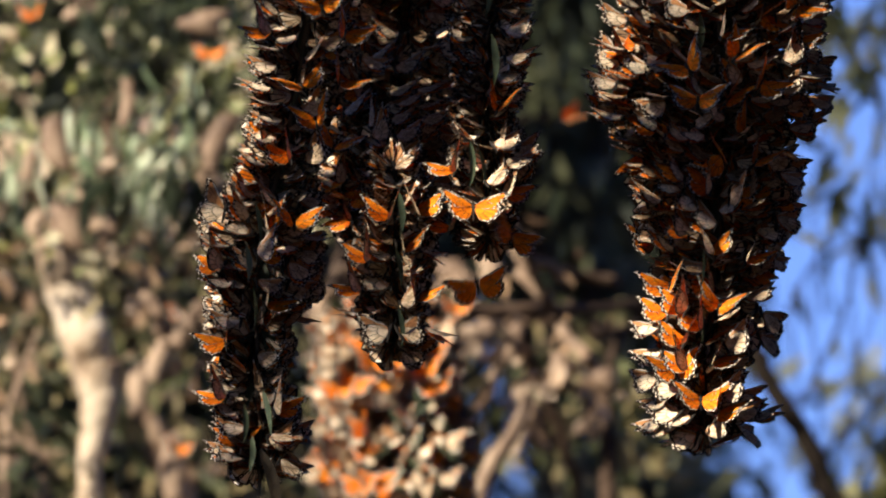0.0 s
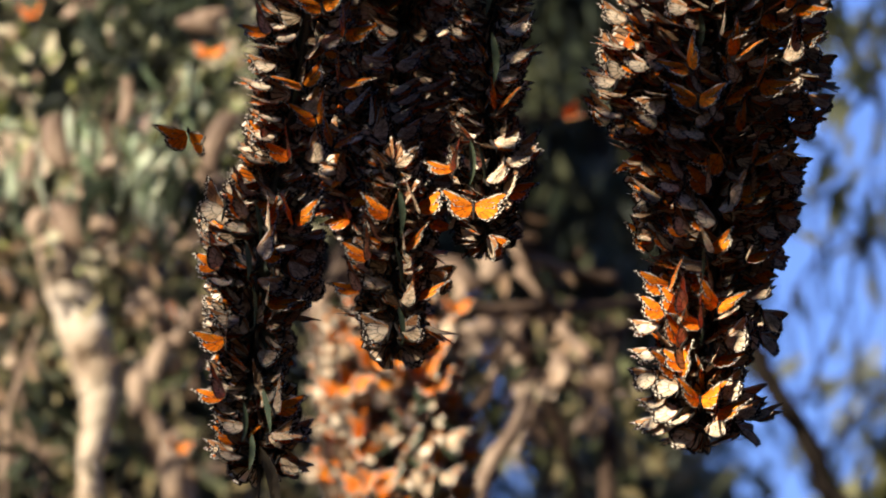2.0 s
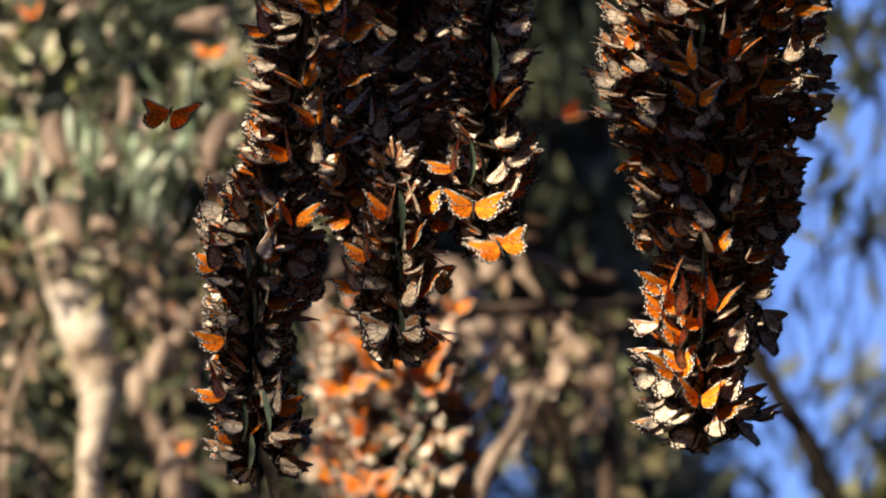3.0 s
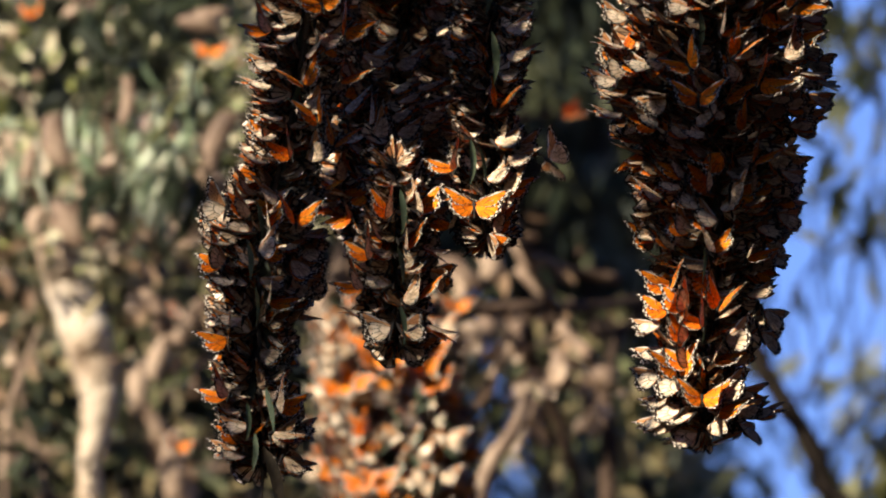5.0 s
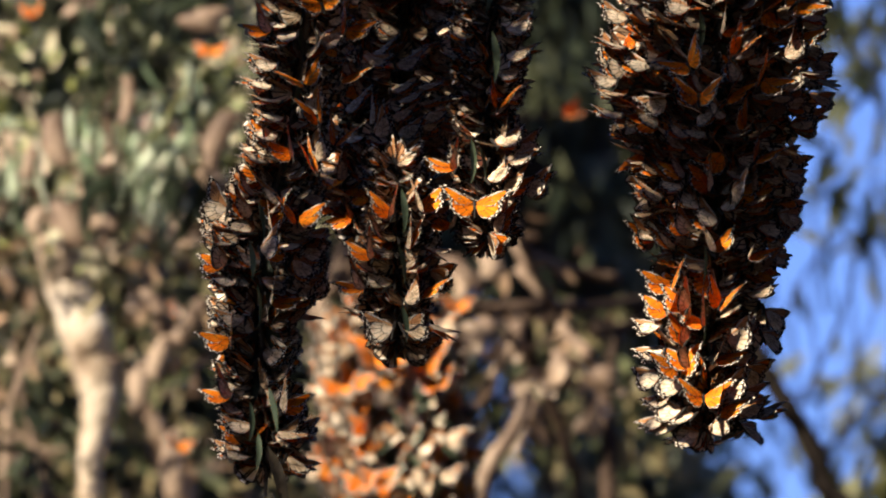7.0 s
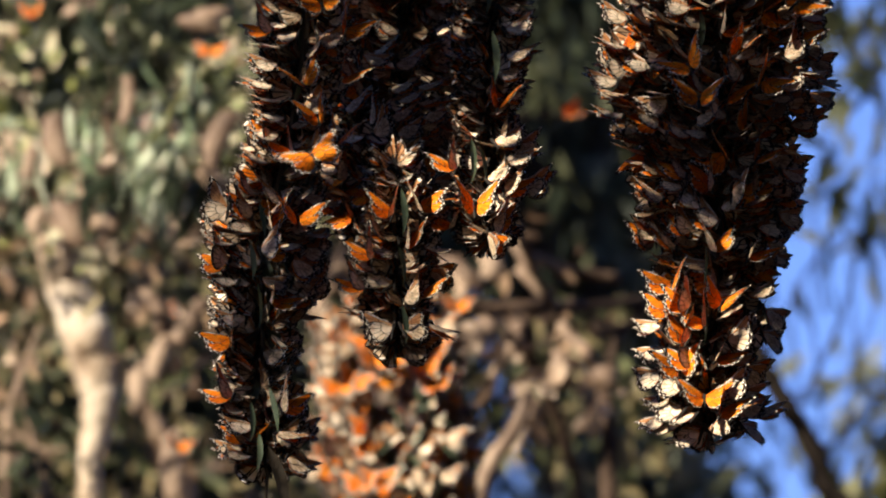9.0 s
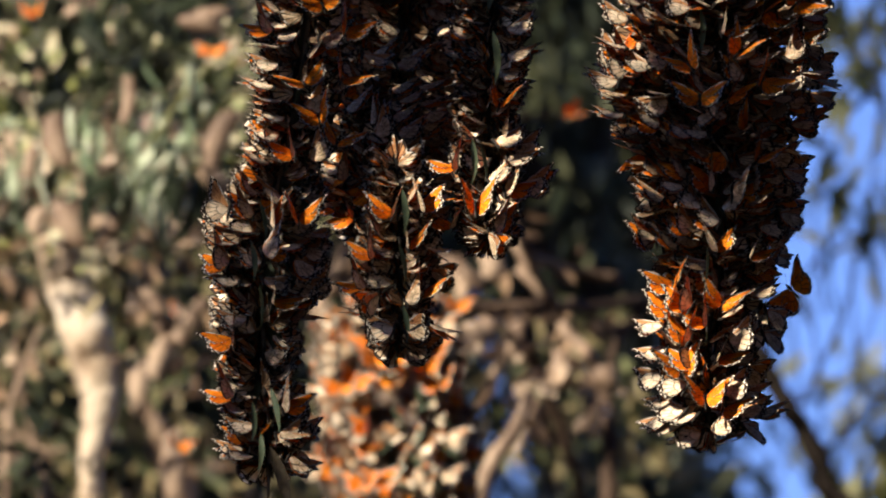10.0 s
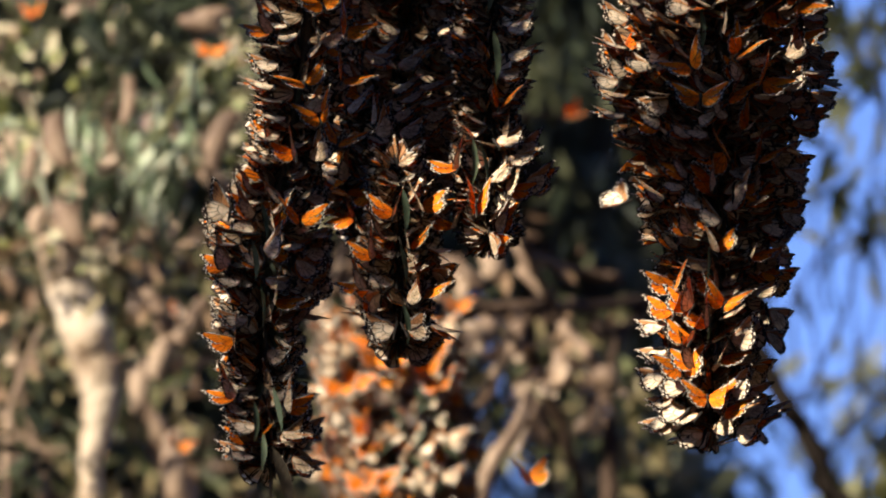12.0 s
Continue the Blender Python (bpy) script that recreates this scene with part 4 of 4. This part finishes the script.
flyer("dark butterfly gliding below the clusters", (0, 845, 505, 9.85, -10, 10), (0.1, 856, 460, 9.85, 20, 20), (0.3, 740, 560, 9.8, -30, 20), (0.5, 715, 640, 9.9, 10, -20), (0.7, 800, 640, 9.9, 30, 30),
      (0.8, 828, 622, 9.9, 20, 10), (0.9, 856, 581, 9.9, -20, 10), (1.0, 824, 521, 9.9, -30, 0), (1.2, 760, 490, 9.98, -10, 50), (12, 762, 488, 9.98, -10, 50), lean=-45)

flyer("pale butterfly fluttering between the clusters", (0, 905, 420, 9.95, 10, 40), (0.1, 957, 424, 9.9, 40, 60), (0.3, 981, 396, 9.9, 10, 60), (0.5, 985, 380, 9.9, 20, 30), (0.6, 1060, 331, 9.9, 40, 60),
      (0.7, 1105, 215, 9.9, 20, 70), (0.9, 1110, 130, 9.95, 10, -70), (12, 1112, 128, 9.95, 10, -70))
flyer("orange butterfly crossing the gap", (0, 885, 330, 10.05, 0, 40), (0.5, 940, 350, 9.95, 30, 40), (0.6, 1014, 380, 9.9, 60, 30), (0.7, 1014, 404, 9.9, 100, 10), (0.8, 957, 460, 9.9, 60, -30), (0.9, 880, 455, 9.9, 0, -30),
      (1.1, 862, 425, 9.95, 0, 30), (12, 864, 422, 9.95, 0, 30), lean=-50)
flyer("small orange butterfly falling past", (0, 1090, 120, 10.3, 0, 60), (1.3, 1070, 180, 10.6, 30, 30), (1.4, 1026, 234, 11.5, 100, 0), (1.5, 955, 398, 12, 140, 20), (1.6, 957, 537, 12, 150, -20), (1.7, 937, 667, 12, 140, 20),
      (1.8, 945, 740, 12, 150, 0), (2.0, 950, 940, 12, 150, 0), (3.0, 900, 1300, 12.5, 150, 0), (12, 900, 1300, 12.5, 150, 0))
flyer("butterfly hovering beside the forked cluster", (0, 470, 300, 10.1, 0, -60), (1.7, 450, 290, 10.0, 0, -60), (1.9, 360, 283, 9.9, -20, -20), (2.0, 335, 242, 9.9, -10, -30), (2.2, 368, 230, 9.9, 20, 10), (2.3, 378, 212, 9.9, 10, 20),
      (2.4, 330, 218, 9.9, -30, 0), (2.5, 365, 240, 9.9, 60, 20), (2.6, 331, 258, 9.9, -10, 40), (2.7, 307, 238, 9.9, -20, 10), (2.8, 291, 214, 9.9, 10, -10), (3.0, 299, 206, 9.9, 20, 20), (3.2, 364, 218, 9.9, 40, 30),
      (3.6, 300, 120, 9.9, -20, 0), (4.2, 240, -80, 9.9, -10, 0), (5.0, 200, -260, 9.9, 0, 0), (12, 200, -260, 9.9, 0, 0), lean=-50)
flyer("orange butterfly dropping from the long cluster", (0, 1090, 200, 10.05, 0, -60), (2.3, 1080, 210, 10.0, 0, -60), (2.5, 1030, 250, 9.9, -70, 0), (2.6, 1087, 331, 9.9, -40, 40), (2.7, 1075, 360, 9.9, -10, 70), (2.8, 1022, 388, 9.9, -60, 30),
      (2.9, 929, 460, 9.9, -60, 0), (3.0, 885, 440, 9.9, -20, 0), (3.2, 872, 408, 9.95, 0, 40), (12, 874, 404, 9.95, 0, 40))
flyer("orange butterfly leaving and settling again", (0, 905, 300, 9.97, 0, 65), (4.6, 905, 300, 9.95, 0, 60), (4.8, 909, 290, 9.9, 30, 20), (4.9, 970, 285, 9.9, -20, 95), (5.0, 974, 291, 9.9, -45, 100), (5.2, 925, 335, 9.95, 0, 70), (12, 928, 330, 9.97, 0, 70))
flyer("dark butterfly against the sky", (0, 1700, 560, 9.9, -40, 0), (5.2, 1640, 560, 9.9, -40, 0), (5.6, 1560, 610, 9.9, -60, 10), (5.7, 1491, 646, 9.9, -50, 20), (5.8, 1400, 680, 10.1, -50, 20), (6.0, 1310, 660, 10.1, 0, 70), (12, 1312, 660, 10.1, 0, 70), lean=-45)

flyer("orange butterfly landing on the forked cluster", (0, 650, 1100, 9.6, 0, 0), (6.2, 640, 960, 9.7, 0, 0), (6.5, 600, 600, 9.7, 0, 10), (6.7, 590, 330, 9.75, 0, 10), (6.8, 586, 307, 9.75, -10, 0), (7.0, 553, 300, 9.78, -20, -10), (7.3, 545, 290, 9.82, -10, 0),
      (8.7, 575, 290, 9.8, 0, 0), (8.9, 586, 283, 9.78, 10, 10), (9.0, 553, 283, 9.75, -30, 0), (9.2, 509, 412, 9.75, -100, 10), (9.3, 501, 557, 9.75, -120, 0), (9.4, 420, 680, 9.75, -110, 0), (9.5, 331, 745, 9.8, -80, 0),
      (9.6, 279, 683, 9.8, -50, 20), (9.7, 145, 560, 9.8, -50, -10), (9.9, -120, 420, 9.8, -60, 0), (12, -400, 300, 9.8, -60, 0))
flyer("dark butterfly skimming low past the trunk", (0, 480, 1100, 9.8, 0, 0), (9.3, 430, 980, 9.8, -40, 0), (9.5, 370, 860, 9.8, -60, 20), (9.6, 299, 792, 9.8, -80, 20), (9.7, 77, 776, 9.8, -80, -10), (9.8, -120, 740, 9.8, -80, 0), (12, -500, 600, 9.8, -80, 0), lean=-45)

flyer("brown butterfly rising to the middle tail", (0, 800, 1100, 9.7, 0, 0), (9.5, 770, 940, 8.2, -20, 20), (9.7, 705, 665, 8.3, -20, 40), (9.8, 680, 575, 9.2, -10, 30), (9.9, 668, 530, 9.9, 0, -40), (12, 670, 526, 9.93, 0, -40), lean=-45)

flyer("dark butterfly beside the long cluster", (0, 1720, 300, 9.9, -60, 0), (9.0, 1650, 300, 9.9, -70, 0), (9.2, 1580, 290, 9.9, -70, 10), (9.3, 1531, 270, 9.9, -60, 20), (9.4, 1507, 238, 9.9, -20, 50), (9.5, 1610, 250, 9.9, 40, 30), (9.8, 1600, 440, 9.9, 0, 30),
      (9.9, 1454, 489, 9.9, 10, 50), (10.0, 1400, 520, 10.05, -40, 50), (10.2, 1350, 500, 10.08, 0, 70), (12, 1352, 498, 10.08, 0, 70), lean=-45)

flyer("butterfly coming in from the sky to the sunlit tip", (0, 1800, 700, 9.9, -80, 0), (10.7, 1680, 720, 9.9, -80, 0), (11.0, 1555, 715, 9.9, -80, 10), (11.1, 1503, 715, 9.9, -70, 30), (11.2, 1458, 687, 9.9, -20, 65), (11.3, 1394, 711, 9.9, -20, 60), (11.4, 1360, 760, 9.9, 0, 40),
      (11.5, 1333, 785, 9.92, -10, 30), (11.7, 1300, 770, 9.95, 10, 70), (12, 1300, 768, 9.95, 10, 70))
flyer("pale butterfly fluttering low in the gap", (0, 1250, 650, 10.2, 0, 60), (11.0, 1230, 660, 10.2, -40, 40), (11.3, 990, 711, 9.9, -90, 20), (11.5, 1018, 731, 9.9, 100, 30), (11.6, 1026, 743, 9.9, 60, 60), (11.7, 1026, 776, 9.9, 30, 70), (11.8, 1010, 804, 10.6, -20, 40), (11.9, 978, 824, 11.2, -40, 20), (12, 932, 852, 11.8, -20, 20))
flyer("pale butterfly slipping out of the long cluster", (0, 1160, 430, 10.05, 0, -60), (11.6, 1158, 430, 10.0, 0, -60), (11.8, 1130, 410, 9.75, -20, -60), (11.9, 1105, 385, 9.6, 10, -50), (12, 1100, 365, 9.6, 62, -115))


# ---- what moves ----
LEAN = {"left": (0.0, -0.05, -0.1, 0.35, 0.8, 0.9, 1.1, 1.3), "middle": (0.0, 0.0, 0.0, 0.15, 0.3, 0.3, 0.4, 0.5), "tail": (0.0, 0.05, 0.05, 0.35, 0.7, 0.6, 0.7, 0.8),
        "side": (0.0, 0.0, 0.0, 0.1, 0.2, 0.2, 0.3, 0.4), "right": (0.0, -0.05, -0.1, 0.15, 0.35, 0.45, 0.6, 0.8), "far": (0.0, 0.02, 0.0, 0.03, 0.05, 0.03, 0.05, 0.06)}
BEATS = (0.0, 1.5, 3.0, 5.0, 7.0, 9.0, 10.5, 12.0)


def motions():
    sway = {}
    for name, angles in LEAN.items():
        s = STRANDS[name]
        pivot = Matrix.Translation(at(s.mid(0)[0], 80, s.y))
        # the twigs swing a little in the breeze
        sway[name] = [(t, pivot @ Matrix.Rotation(radians(-a), 4, "Y") @ pivot.inverted()) for t, a in zip(BEATS, angles)]
    for ob, name in CORES + TWIGS:
        m = ob.matrix_basis.copy()
        walk(ob, [(t, q @ m) for t, q in sway[name]])
    rng = random.Random(91)
    for ob, name, lift, sweep, restless in PERCHED:
        m = ob.matrix_basis.copy()
        walk(ob, [(t, q @ m) for t, q in sway[name]])
        if restless:
            beat(ob, lift, sweep, restless, rng)
    wings(BRIGHT, ((0.0, 18), (0.1, 60), (0.4, 35), (0.5, 64), (0.8, 55), (1.0, 62), (1.3, 14), (1.5, 66), (1.6, 20), (1.8, 58), (2.0, 14), (2.2, 60), (2.3, 20), (2.5, 14), (2.7, 58), (2.9, 18), (3.2, 20), (4.0, 45), (4.8, 18),
                   (5.5, 24), (6.0, 42), (6.5, 30), (7.0, 18), (7.3, 25), (8.2, 55), (9.0, 50), (9.2, 18), (9.4, 58), (9.7, 66), (10.3, 50), (10.6, 60), (11.5, 62), (12.0, 68)), 8.0)
    for ob, rows, lean in FLYERS:
        walk(ob, [(r[0], stance(at(*r[1:4]), r[4], r[5], 0, lean)) for r in rows])
        flight(ob, rows, rng)


def beat(ob, lift, sweep, restless, rng):
    """Slow opening and shutting of the wings on the perch."""
    rows, t, low = [(0.0, lift)], 0.0, True
    while t < 11.2:
        t += rng.uniform(0.5, 1.3)
        low = not low
        rows.append((min(t, 11.9), lift + (0 if low else min(restless, 84 - lift) * rng.uniform(0.4, 1.0))))
    rows.append((12.0, lift))
    wings(ob, rows, sweep)


def flight(ob, rows, rng):
    """Quick beats while the place changes fast, shut wings at rest."""
    out, up = [], True
    t = 0.0
    while t < 12.0:
        a, b = next((p, q) for p, q in zip(rows, rows[1:]) if p[0] <= t + 1e-6 < q[0] or q is rows[-1])
        quick = math.hypot(b[1] - a[1], b[2] - a[2]) / max(0.05, b[0] - a[0]) > 90
        up = not up
        out.append((t, (rng.uniform(50, 74) if up else rng.uniform(-8, 25)) if quick else 80.0))
        t = round(t + 0.1, 2)
    out.append((12.0, 40.0 if out[-1][1] < 60 else 80.0))
    kept = [r for i, r in enumerate(out) if i in (0, len(out) - 1) or not (out[i - 1][1] == r[1] == out[i + 1][1])]
    wings(ob, kept, 4.0)


def wings(ob, rows, sweep):
    for child in list(ob.children):
        nm = child.name.split(".")[0]
        if nm in ("forewing", "hindwing"):
            side = 1 if child.data == MESH[nm, 1] else -1
            walk(child, [(t, wing_pose(nm, side, a, sweep)) for t, a in rows])


motions()
